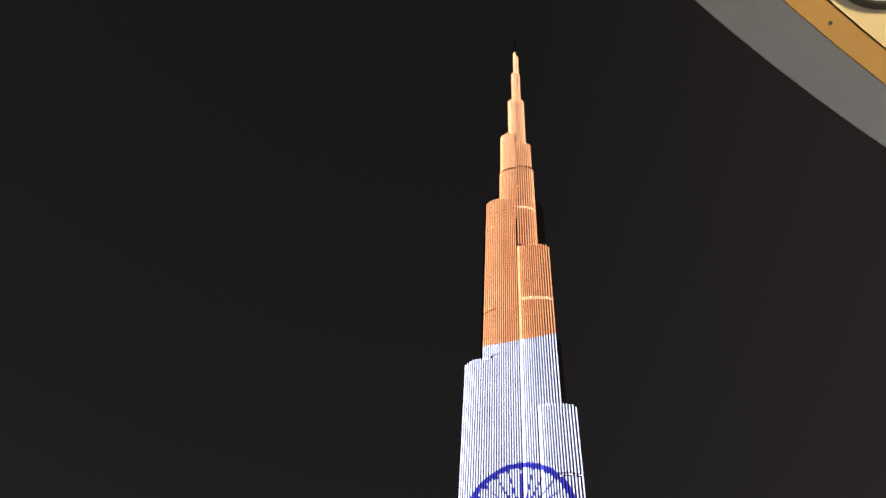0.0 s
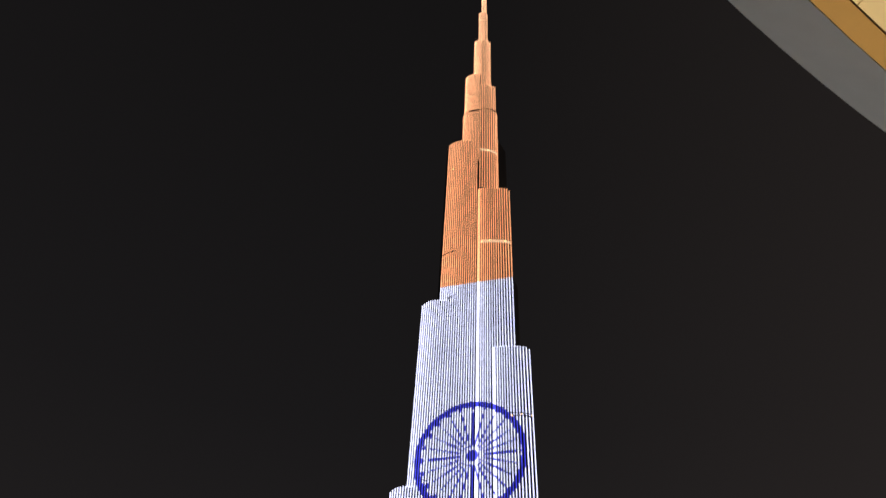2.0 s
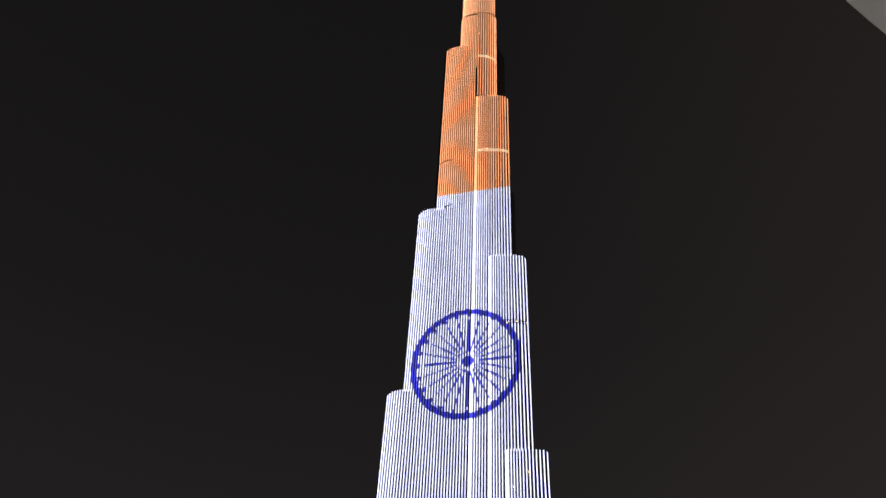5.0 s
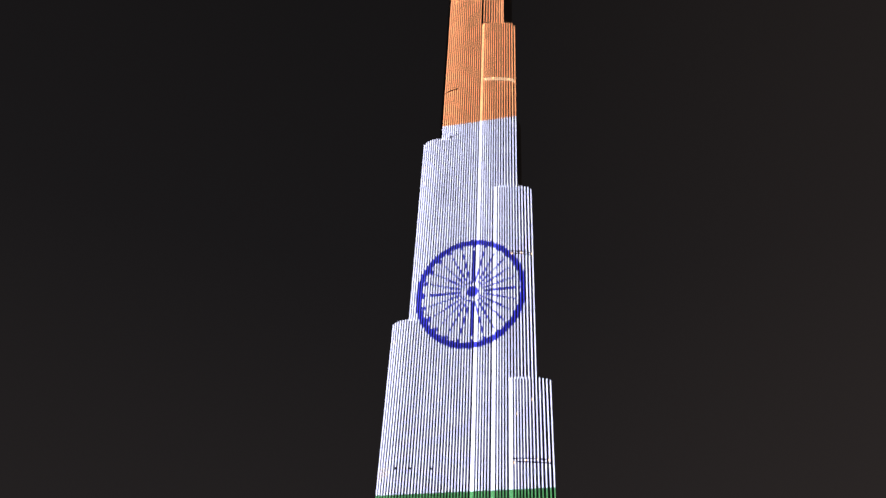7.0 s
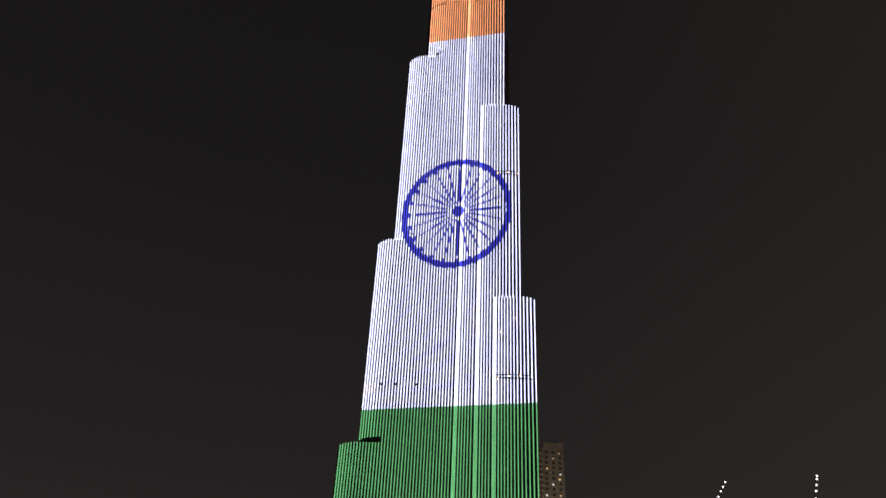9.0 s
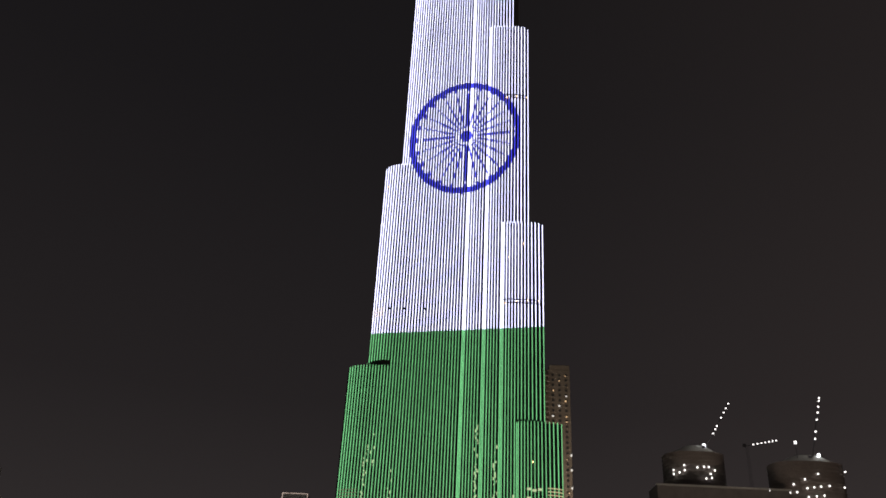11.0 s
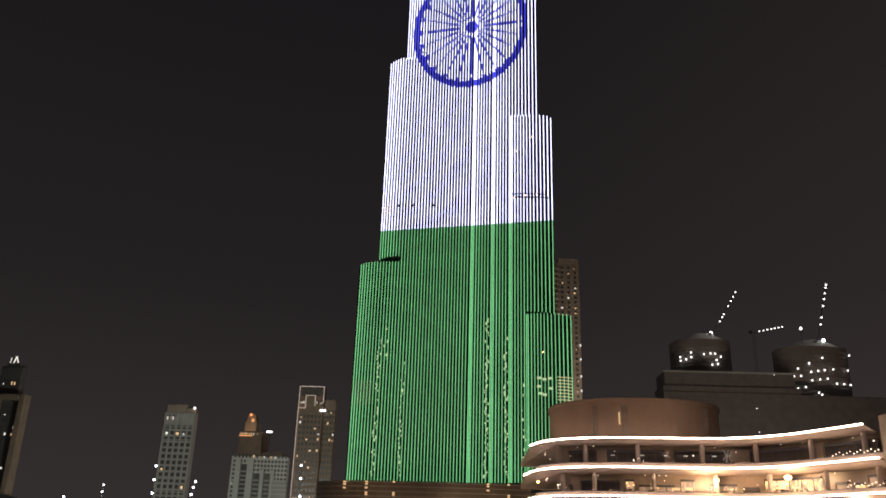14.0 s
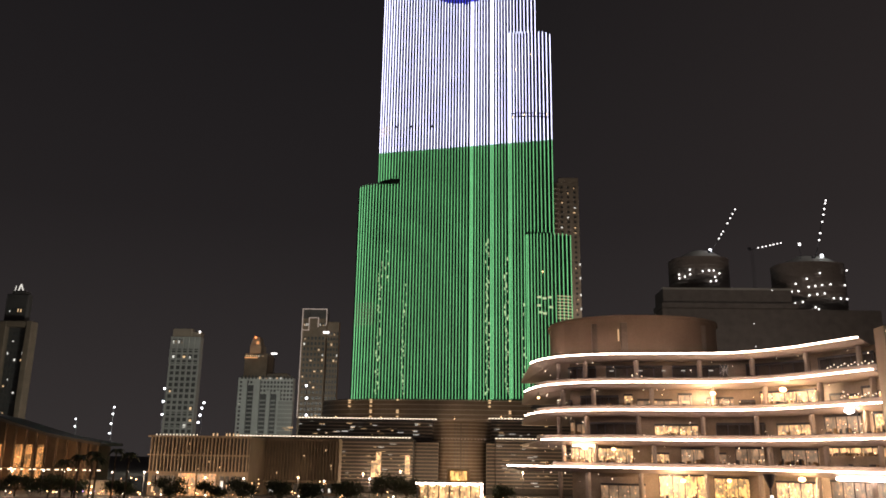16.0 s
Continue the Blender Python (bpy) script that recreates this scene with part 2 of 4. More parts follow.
def front_lobe(cx, cy, hx, hy, back):
    """Plan of a shallow bowed lobe: a curved front and straight flanks to the back."""
    bow = [(cx - hx * math.copysign(abs(c) ** (2 / 2.8), c), cy - hy * abs(s) ** (2 / 2.8))
           for c, s in ((math.cos(i * math.pi / 28), math.sin(i * math.pi / 28)) for i in range(29))]
    return bow + [(cx + hx, back), (cx - hx, back)]


def corner_lobe(x0, x1, front, end, left, back=341.0):
    """Plan of a lobe that is flat beside the middle joint and curves back to y = end at its outer side."""
    w = x1 - x0
    bow = [(w * math.sin(a), front + (end - front) * (1 - math.cos(a))) for a in (i * math.pi / 32 for i in range(17))]
    pts = [(x1 - q, y) for q, y in bow] if left else [(x0 + q, y) for q, y in bow]
    return pts + ([(x0, back), (x1, back)] if left else [(x1, back), (x0, back)])


right_tiers = [(front_lobe(*q, q[1] + 10.0), h) for q, h in zip(RIGHT_SHAPE, (461.0, 308.5, 188.6, 95.2))]
top_tiers = [(corner_lobe(-11.3, 1.0, 331.6, 337.5, True), 569.5, 500.0, 1.2), (corner_lobe(1.8, 15.0, 329.4, 335.0, False), 569.5, 440.0, 1.75),
             (corner_lobe(-10.4, 1.1, 332.0, 337.8, True), 632.0, 573.5, 1.0), (corner_lobe(1.9, 14.4, 330.8, 334.5, False), 611.0, 573.5, 1.5),
             (corner_lobe(-3.9, 2.0, 333.0, 337.6, True), 699.0, 632.0, 0.9), (corner_lobe(2.5, 10.5, 331.8, 336.0, False), 696.5, 611.0, 1.35),
             (corner_lobe(0.0, 4.5, 334.2, 336.8, True), 761.5, 696.0, 0.9), (corner_lobe(4.9, 8.1, 334.4, 337.0, False), 760.0, 696.0, 1.3),
             (corner_lobe(2.6, 4.7, 336.8, 338.4, True), 818.5, 760.0, 0.8), (corner_lobe(4.9, 6.9, 337.0, 338.6, False), 809.0, 760.0, 1.0)]
RING = [(corner_lobe(-10.3, 1.1, 332.2, 337.9, True), 573.5, 569.5), (corner_lobe(1.9, 14.2, 331.0, 335.2, False), 573.5, 569.5)]
back_tiers = [(stadium(BACK, 35, 8.5, 14, -8.0), 552.0), (stadium(BACK, 46, 8.7, 14, -8.0), 405.0), (stadium(BACK, 57, 8.9, 14, -8.0), 262.0), (stadium(BACK, 66, 9.1, 14, -8.0), 150.0)]

tower = thing("skyscraper", "tall stepped skyscraper lit by vertical strips of coloured flag light", "skyscraper", AX, AY, 0)
tower.location = (0, 0, 0)
covers = []
for i, (poly, h) in enumerate(left_tiers):
    z0 = left_tiers[i + 1][1] if i + 1 < len(left_tiers) else 27.0
    part("tier", prism(poly, z0, h), M_TOWER, tower)
    covers.append((poly, h, 27.0))
for poly, h in right_tiers:
    part("tier", prism(poly, 27.0, h), M_TOWER, tower)
    covers.append((poly, h, 27.0))
for poly, h, z0, gap in top_tiers:
    part("tier", prism(poly, z0, h), M_TOWER, tower)
    covers.append((poly, h, z0))
for i, (poly, h) in enumerate(back_tiers):
    z0 = back_tiers[i + 1][1] if i + 1 < len(back_tiers) else 27.0
    part("tier", prism(poly, z0, h), M_BELT, tower, "unlit steel and glass wing of the tower")
for poly, h, z0 in RING:
    part("service_floor", prism(poly, z0, h), M_JOINT, tower, "dark recessed service floor")
part("spire", rods(((4.6, 339.4, 808), (4.6, 339.4, 846), 0.8, 0.5), ((4.6, 339.4, 846), (4.6, 339.4, 872), 0.5, 0.15), k=8), M_STEEL, tower, "slim unlit steel spire")

STRIP = unit_mesh("led_strip", M_LED)
STRIP_W, STRIP_D, STRIP_UP = 0.20, 0.20, 3.2
taken = []


def around(poly, step, phase=0.0):
    """Points at even steps along a closed plan, with their outward directions."""
    q = [Vector(p) for p in poly]
    area = sum(a.x * b.y - b.x * a.y for a, b in zip(q, q[1:] + q[:1]))
    sign = 1 if area > 0 else -1
    run = phase
    for a, b in zip(q, q[1:] + q[:1]):
        e = b - a
        while run < e.length:
            d = e.normalized()
            yield a + d * run, Vector((d.y, -d.x)) * sign
            run += step
        run -= e.length


def strips(poly, h, z0, step, start):
    for p, o in around(poly, step, start):
        if o.dot(Vector((0, -1))) < 0.2:
            continue
        foot = max(LED_FROM, z0)
        spot = p + o * 0.12
        for other, top, bottom in covers:
            if other is not poly and bottom <= foot + 1 and top > foot and inside((spot.x, spot.y), other):
                foot = max(foot, top)
        if foot > max(LED_FROM, z0):
            foot += STRIP_UP
        if foot > h - 2 or any((spot - s).length < 0.62 and z > foot and zz < h - 0.5 for s, zz, z in taken):
            continue
        taken.append((spot, foot, h))
        put("led_strip", STRIP, sized(spot.x, spot.y, foot, STRIP_W, STRIP_D, h - foot + 0.7, math.atan2(o.y, o.x) + math.pi / 2), tower)


# the straight sides of the wing share one row of strips
for i, (poly, h) in enumerate(left_tiers):
    z0 = left_tiers[i + 1][1] if i + 1 < len(left_tiers) else 27.0
    d = Vector(LEFT).normalized()
    s = Vector((-d.y, d.x))
    if s.y > 0:
        s = -s
    nose = NOSE[i]
    reach = REACH[i] - nose
    inner = -2.0 if i == 0 else REACH[i - 1] - NOSE[i - 1]
    r = 0.75
    while r < reach:
        if r > inner:
            p = Vector((AX, AY)) + d * r + s * 9.12
            foot = LED_FROM
            for other, top, bottom in covers:
                if other is not poly and inside((p.x, p.y), other) and bottom < 100:
                    foot = max(foot, top)
            foot += 0 if foot == LED_FROM else STRIP_UP if foot < 130 else 0.8
            if foot < h - 2:
                put("led_strip", STRIP, sized(p.x, p.y, foot, STRIP_W, STRIP_D, h - foot + 0.7, math.atan2(s.y, s.x) + math.pi / 2), tower)
        r += 1.3
    for q in range(int(nose / 1.3) + 1):
        a = math.asin(min(1.0, (r - reach + q * 1.3) / (nose + 0.1)))
        o = (s * math.cos(a) / 9.0 + d * math.sin(a) / nose).normalized()
        p = Vector((AX, AY)) + d * (reach + (nose + 0.12) * math.sin(a)) + s * 9.12 * math.cos(a)
        deep = p - o * 0.7
        foot = LED_FROM
        for j in range(i + 1, 4):
            if inside((deep.x, deep.y), left_tiers[j][0]):
                foot = max(foot, left_tiers[j][1])
        foot += 0 if foot == LED_FROM else STRIP_UP if foot < 130 else 0.8
        if foot < h - 2 and a < 1.2:
            put("led_strip", STRIP, sized(p.x, p.y, foot, STRIP_W, STRIP_D, h - foot + 0.7, math.atan2(o.y, o.x) + math.pi / 2), tower)
for (poly, h), (cx, cy, hx, hy) in zip(right_tiers, RIGHT_SHAPE):
    x = cx + hx * 0.995
    # the strips stand close together where the lobe turns back to its neighbour
    turned = 3.1 if h > 400 else cx - hx + 1.6
    while x > cx - hx:
        u = min(1.0, abs((x - cx) / hx))
        y = cy - hy * (1 - u ** 2.8) ** (1 / 2.8)
        o = Vector((math.copysign(u ** 1.8 / hx, x - cx), -((cy - y) / hy) ** 1.8 / hy)).normalized()
        spot = Vector((x, y)) + o * 0.12
        foot = LED_FROM
        for other, top, bottom in covers:
            if other is not poly and bottom < 100 and inside((spot.x, spot.y), other):
                foot = max(foot, top)
        foot += 0 if foot == LED_FROM else STRIP_UP if foot < 130 else 0.8
        if foot < h - 2:
            put("led_strip", STRIP, sized(spot.x, spot.y, foot, STRIP_W, STRIP_D, h - foot + 0.7, math.atan2(o.y, o.x) + math.pi / 2), tower)
        x -= 1.15 + 0.55 * max(0.0, x - turned) / hx / 1.8 if x > turned else 0.52
for poly, h, z0, gap in top_tiers:
    strips(poly, h, z0, gap, 0.2)


def facade_y(x, z):
    """The front of the tower at x and height z."""
    best = 400.0
    for poly, h, z0 in covers:
        if z0 <= z <= h:
            for (x0, y0), (x1, y1) in zip(poly, poly[1:] + poly[:1]):
                if min(x0, x1) <= x <= max(x0, x1) and x0 != x1:
                    best = min(best, y0 + (y1 - y0) * (x - x0) / (x1 - x0))
    return best


# ---------------------------------------------------------------- podium of the tower
podium = thing("podium", "dark terraced glass podium with dotted lines of warm light", "building")
for x0, x1, y0, y1, z1 in ((-58, -9, 286, 330, 21.0), (-76, -17, 274, 290, 14.3), (8, 52, 288, 330, 21.6), (10, 52, 278, 292, 14.6)):
    part("block", box(x0, x1, y0, y1, GROUND, z1, 0.3), M_DARKBODY, podium)
    for k in range(20):
        z = GROUND + 2.0 + k * 1.15
        if z < z1 - 0.6:
            part("louvre", box(x0 + 0.2, x1 - 0.2, y0 - 0.7, y0 + 0.1, z, z + 0.3), M_SLAB, podium)
    dots = bmesh.new()
    for k in range(int((x1 - x0) / 1.1)):
        add_box(dots, x0 + k * 1.1, x0 + k * 1.1 + 0.72, y0 - 0.55, y0 - 0.25, z1 + 0.15, z1 + 0.42)
    part("light_line", dots, G_DOT, podium, "dotted warm white line of light")
    part("parapet", box(x0, x1, y0 - 0.3, y0 + 0.3, z1, z1 + 0.15), M_BELT, podium)
for x0, x1 in ((-17.0, -9.0), (7.0, 10.0)):
    part("infill_wall", box(x0, x1, 279.5, 291, GROUND, 13.4), M_DARKBODY, podium)
    for k in range(13):
        part("louvre", box(x0, x1, 278.9, 279.6, GROUND + 2.0 + k * 1.15, GROUND + 2.3 + k * 1.15), M_SLAB, podium)
dots = bmesh.new()
for k in range(14):
    add_box(dots, -8.0 + k * 1.1, -7.6 + k * 1.1, 277.3, 277.5, 14.4, 14.6)
part("light_line", dots, G_OUT, podium, "faint dotted line of light")
part("lobby", prism(oval(-1.5, 300, 11, 22), GROUND, 20.5), M_HALL, podium, "rounded dark lobby drum")
for k in range(20):
    part("louvre", prism(oval(-1.5, 300, 11.4, 22.4), GROUND + 1.6 + k * 1.15, GROUND + 1.9 + k * 1.15), M_SLAB, podium)
part("plinth", prism(oval(-2, 338, 56, 26), GROUND, 30.0), M_HALL, podium)
for z in (22.5, 24.2, 26.0, 27.8, 29.4):
    part("plinth_band", prism(oval(-2, 338, 56.4, 26.4), z, z + 0.3), M_SLAB, podium)
for x, y in ((-36.2, 316), (-25.8, 314), (9.0, 311.6), (16.6, 312), (-45, 320), (30, 314)):
    for z in (21.8, 23.0, 24.6, 25.3, 27.0, 28.4, 29.2):
        if (x * 7 + z * 13) % 3 < 1.8:
            part("lit_room", box(x - 0.45, x + 0.45, y - 3.2, y - 2.6, z, z + 0.5), G_WIN, podium)

# ---------------------------------------------------------------- curved shopping centre
EDGE = [(15.6, 216), (17.0, 204), (20.0, 195.5), (25.0, 190.5), (33.0, 187.0), (45.0, 185.2), (55.0, 183.8), (62.0, 180.5),
        (68.0, 173.5), (72.5, 164.0), (76.5, 155.0), (82.0, 147.0), (92.0, 140.0), (110.0, 136.0)]


def smooth(path, k=4):
    out = []
    for i in range(len(path) - 1):
        p0, p1, p2, p3 = (Vector(path[max(0, min(len(path) - 1, j))]) for j in (i - 1, i, i + 1, i + 2))
        for s in range(k):
            t = s / k
            v = 0.5 * (2 * p1 + (p2 - p0) * t + (2 * p0 - 5 * p1 + 4 * p2 - p3) * t * t + (3 * p1 - p0 - 3 * p2 + p3) * t ** 3)
            out.append((v.x, v.y))
    return out + [tuple(path[-1])]


def inset(path, w):
    out = []
    for i, (x, y) in enumerate(path):
        a, b = path[max(0, i - 1)], path[min(len(path) - 1, i + 1)]
        tx, ty = b[0] - a[0], b[1] - a[1]
        q = math.hypot(tx, ty)
        out.append((x - ty / q * w, y + tx / q * w))
    return out


curve = smooth(EDGE)
STOREYS = (32.0, 25.6, 19.4, 12.9, 6.8)


def storey(z):
    """Height in the building for a height counted in storeys of six metres from the top one at 32."""
    return float(np.interp(z, (GROUND, 8.0, 14.0, 20.0, 26.0, 32.0), (GROUND,) + STOREYS[::-1]))


mall = thing("shopping_centre", "curved five-storey shopping centre with glowing lines along its balcony edges", "building")
BACKS = [(110, 250), (17, 250)]
for k, z in enumerate(STOREYS):
    line = [p for p in curve if (0.0795, 0.0)[k] < p[0] / p[1] < (0.492, 0.507)[k]] if k < 2 else curve if k < 3 else curve[6:] if k == 3 else [(10.5, 208.0), (14, 198)] + curve[8:]
    under = inset(line, 3.2)
    slab_ob = part("balcony_slab", prism(line + BACKS, z - 1.3, z - 0.15, under + BACKS), M_SLAB, mall, "cream balcony slab with a sloping soffit")
    part("light_line", band(inset(line, -0.12), 0.22, z - 0.20, z + 0.06), G_LINE, slab_ob, "glowing warm white line of light")
wall_line = inset(curve[9:], 5.5)
part("shop_wall", prism(wall_line + [(110, 250), (34, 250)], GROUND, 31.0), M_MALLWALL, mall)
drum = part("drum", prism(oval(43, 212, 21, 20, 2.3), 31.9, 41.6), M_STUCCO, mall, "brown rendered rooftop drum")


rnd = random.Random(7)
fine = []
for a, b in zip(wall_line, wall_line[1:]):
    fine += [(a[0] + (b[0] - a[0]) * t / 6, a[1] + (b[1] - a[1]) * t / 6) for t in range(6)]


def wall_piece(r0, r1, out):
    """The stretch of the shop wall between two bearings from the terrace, set out from it."""
    q = [p for p in fine if r0 <= p[0] / p[1] <= r1]
    return inset(q, -out) if len(q) > 2 else None


FLOORS = (GROUND,) + STOREYS[:0:-1]
# columns, balustrades and downlights, storey by storey
COLUMN = mesh_of("column", prism(oval(0, 0, 0.55, 0.55, 2.0, 12), 0, 1), M_SLAB)
DOWN = mesh_of("downlight", ball(0.11, 6), glow("downlight_glow", (1.0, 0.80, 0.58), 4.0))
for k, z in enumerate(FLOORS[1:] + (32.0,)):
    base = FLOORS[k]
    line = inset(curve, 2.6)
    for j in range(8 + k % 2, len(line), 5):
        put("column", COLUMN, sized(line[j][0], line[j][1], base - 0.2, 1, 1, z - base - 1.0), mall)
    if k:
        rail = inset(curve[4:] if k > 1 else curve[8:], 0.5)
        rail_ob = part("balustrade", band(rail, 0.06, base - 0.15, base + 0.95), M_RAIL, mall, "smoky glass balustrade")
        part("handrail", band(rail, 0.12, base + 0.95, base + 1.05), M_STEEL, rail_ob)
    deck = inset(curve, 4.2)
    for j in range(2, len(deck), 2):
        if rnd.random() < 0.6:
            put("downlight", DOWN, sized(deck[j][0] + rnd.uniform(-1, 1), deck[j][1], z - rnd.choice((1.5, 1.6, 2.6, 3.4)), *[rnd.uniform(0.6, 1.3)] * 3), mall)

POST = unit_mesh("mullion", M_STEEL)
GOODS = [unit_mesh("display_stand", q) for q in (M_WOOD, M_MALLWALL, M_STEEL, M_WOOD)]


def shop_glow(name, color, strength):
    """Shop lighting seen through glass: bright lamps and shelves, darker goods between."""
    m = glow(name, color, strength)
    n, l = m.node_tree.nodes, m.node_tree.links
    g, v, c = n.new("ShaderNodeNewGeometry"), n.new("ShaderNodeTexVoronoi"), n.new("ShaderNodeTexNoise")
    tall = n.new("ShaderNodeMapping")
    tall.inputs["Scale"].default_value = (1.0, 1.0, 0.35)
    goods = n.new("ShaderNodeTexNoise")
    v.inputs["Scale"].default_value, c.inputs["Scale"].default_value, c.inputs["Detail"].default_value = 1.1, 0.45, 2
    goods.inputs["Scale"].default_value, goods.inputs["Detail"].default_value = 2.2, 3
    l.new(g.outputs["Position"], v.inputs["Vector"]), l.new(g.outputs["Position"], c.inputs["Vector"])
    l.new(g.outputs["Position"], tall.inputs["Vector"]), l.new(tall.outputs[0], goods.inputs["Vector"])

    def ramp(source, p0, a, p1, b):
        r = n.new("ShaderNodeMapRange")
        for k, val in enumerate((p0, p1, a, b)):
            r.inputs[k + 1].default_value = val
        l.new(source, r.inputs[0])
        return r.outputs[0]

    def both(kind, a, b):
        q = n.new("ShaderNodeMath")
        q.operation = kind
        l.new(a, q.inputs[0])
        if isinstance(b, float):
            q.inputs[1].default_value = b
        else:
            l.new(b, q.inputs[1])
        return q.outputs[0]

    # a soft wash, darker upright goods, and single lamps
    wash = both("MULTIPLY", ramp(c.outputs[0], 0.36, 0.25, 0.64, 1.0), ramp(goods.outputs[0], 0.40, 0.30, 0.56, 1.0))
    lamps = ramp(v.outputs["Distance"], 0.10, 2.2, 0.24, 0.0)
    w = n.new("ShaderNodeMath")
    w.operation, w.inputs[1].default_value = "MULTIPLY", strength * 0.9
    l.new(both("ADD", wash, lamps), w.inputs[0])
    l.new(w.outputs[0], n["Principled BSDF"].inputs["Emission Strength"])
    return m


def shop(r0, r1, z0, z1, lit):
    """A shopfront: recess lining, glazing posts, and stands of goods on its floor."""
    z0, z1 = storey(z0), storey(z1)
    base = wall_piece(r0, r1, 0.12)
    if not base:
        return
    pane = part("shop_window", band(base, 0.14, z0, z1), lit, mall, "lit shop window" if lit is not M_SHOPGLASS else "dark shop window")
    front = wall_piece(r0, r1, 0.5)
    part("shop_fascia", band(front, 0.5, z1, z1 + 0.45), M_STEEL, pane)
    for j in range(0, len(front), 6):
        put("mullion", POST, sized(front[j][0], front[j][1], z0, 0.14, 0.14, z1 - z0), pane)
    stand = wall_piece(r0, r1, 1.0)
    for j in range(len(stand)):
        if lit is not M_SHOPGLASS and rnd.random() < 0.75:
            put("display_stand", GOODS[rnd.randrange(4)], sized(stand[j][0], stand[j][1], z0, rnd.uniform(0.2, 0.9), 0.4, rnd.uniform(0.15, 0.55) * (z1 - z0), rnd.random()), pane)


G_GOLD = shop_glow("gold_shop_light", (1.0, 0.56, 0.16), 2.4)
G_SHOP = shop_glow("shop_light", (1.0, 0.60, 0.25), 2.0)
G_DIM = shop_glow("dim_shop_light", (1.0, 0.58, 0.28), 0.55)
G_FAINT = glow("faint_louvre_light", (0.9, 0.85, 0.5), 0.16)
G_BAR = glow("louvre_light", (1.0, 0.82, 0.45), 0.55)
for r0, r1, z0, z1, lit in (
        (0.355, 0.425, 20.2, 23.6, G_SHOP), (0.29, 0.325, 20.3, 22.6, G_DIM), (0.205, 0.25, 20.3, 22.2, G_DIM), (0.14, 0.185, 20.3, 23.0, M_SHOPGLASS),
        (0.225, 0.28, 14.2, 16.9, G_SHOP), (0.373, 0.413, 14.2, 17.0, G_SHOP), (0.43, 0.475, 14.2, 18.2, G_DIM), (0.49, 0.53, 14.2, 18.4, G_SHOP),
        (0.30, 0.36, 14.2, 17.2, M_SHOPGLASS), (0.15, 0.21, 14.2, 17.2, M_SHOPGLASS),
        (0.115, 0.20, 8.2, 12.0, G_SHOP), (0.255, 0.285, 8.2, 12.0, G_DIM), (0.32, 0.355, 8.2, 12.2, G_DIM), (0.375, 0.42, 8.2, 12.0, G_DIM),
        (0.43, 0.50, 10.9, 12.4, G_SHOP), (0.505, 0.54, 8.2, 12.2, G_SHOP),
        (0.228, 0.285, -2.8, 6.0, G_GOLD), (0.292, 0.335, -2.8, 5.6, G_GOLD), (0.365, 0.42, -2.8, 5.0, G_SHOP), (0.43, 0.51, -2.8, 5.6, G_DIM), (0.16, 0.215, -2.8, 3.5, G_DIM),
        (0.12, 0.16, 26.2, 29.5, M_SHOPGLASS), (0.17, 0.24, 26.2, 29.5, M_SHOPGLASS), (0.25, 0.32, 26.2, 29.5, M_SHOPGLASS), (0.34, 0.42, 26.2, 29.5, M_SHOPGLASS), (0.43, 0.5, 26.2, 29.5, M_SHOPGLASS)):
    shop(r0, r1, z0, z1, lit)

BUSY = ((20.2, (0.355, 0.425), (0.29, 0.325), (0.205, 0.25), (0.14, 0.185)), (14.2, (0.225, 0.28), (0.373, 0.413), (0.43, 0.53), (0.30, 0.36), (0.15, 0.21)),
        (8.2, (0.115, 0.20), (0.255, 0.285), (0.32, 0.355), (0.375, 0.54)))
for z, *spans in BUSY:
    r = 0.10
    while r < 0.53:
        w = rnd.uniform(0.012, 0.026)
        if not any(a - w < r < c for a, c in spans):
            shop(r, r + w * 0.85, z, z + rnd.uniform(1.6, 3.4), rnd.choice((G_DIM, M_SHOPGLASS, G_DIM, G_SHOP)))
        r += w
for r0, r1, z0, z1 in ((0.435, 0.505, 6.1, 6.75), (0.505, 0.545, 12.2, 12.7)):
    q = [p for p in inset(smooth(EDGE, 8), 1.6) if r0 <= p[0] / p[1] <= r1]
    part("light_band", band(q, 0.3, storey(z0), storey(z1)), G_LINE, mall, "bright band of light under the balcony")
# tables, planters and screens on the balconies
SEATS = [unit_mesh("balcony_table", q) for q in (M_WOOD, M_STEEL, M_LEAF)]
for k, z in enumerate(STOREYS[:0:-1]):
    deck = inset(smooth(EDGE, 8), 2.0)
    for j in range(10, len(deck) - 6):
        if rnd.random() < 0.45:
            put("balcony_table", SEATS[rnd.randrange(3)], sized(deck[j][0] + rnd.uniform(-1, 1), deck[j][1] + rnd.uniform(0, 1.5), z - 0.15, rnd.uniform(0.4, 1.2), 0.6, rnd.uniform(0.7, 1.6), rnd.random()), mall)
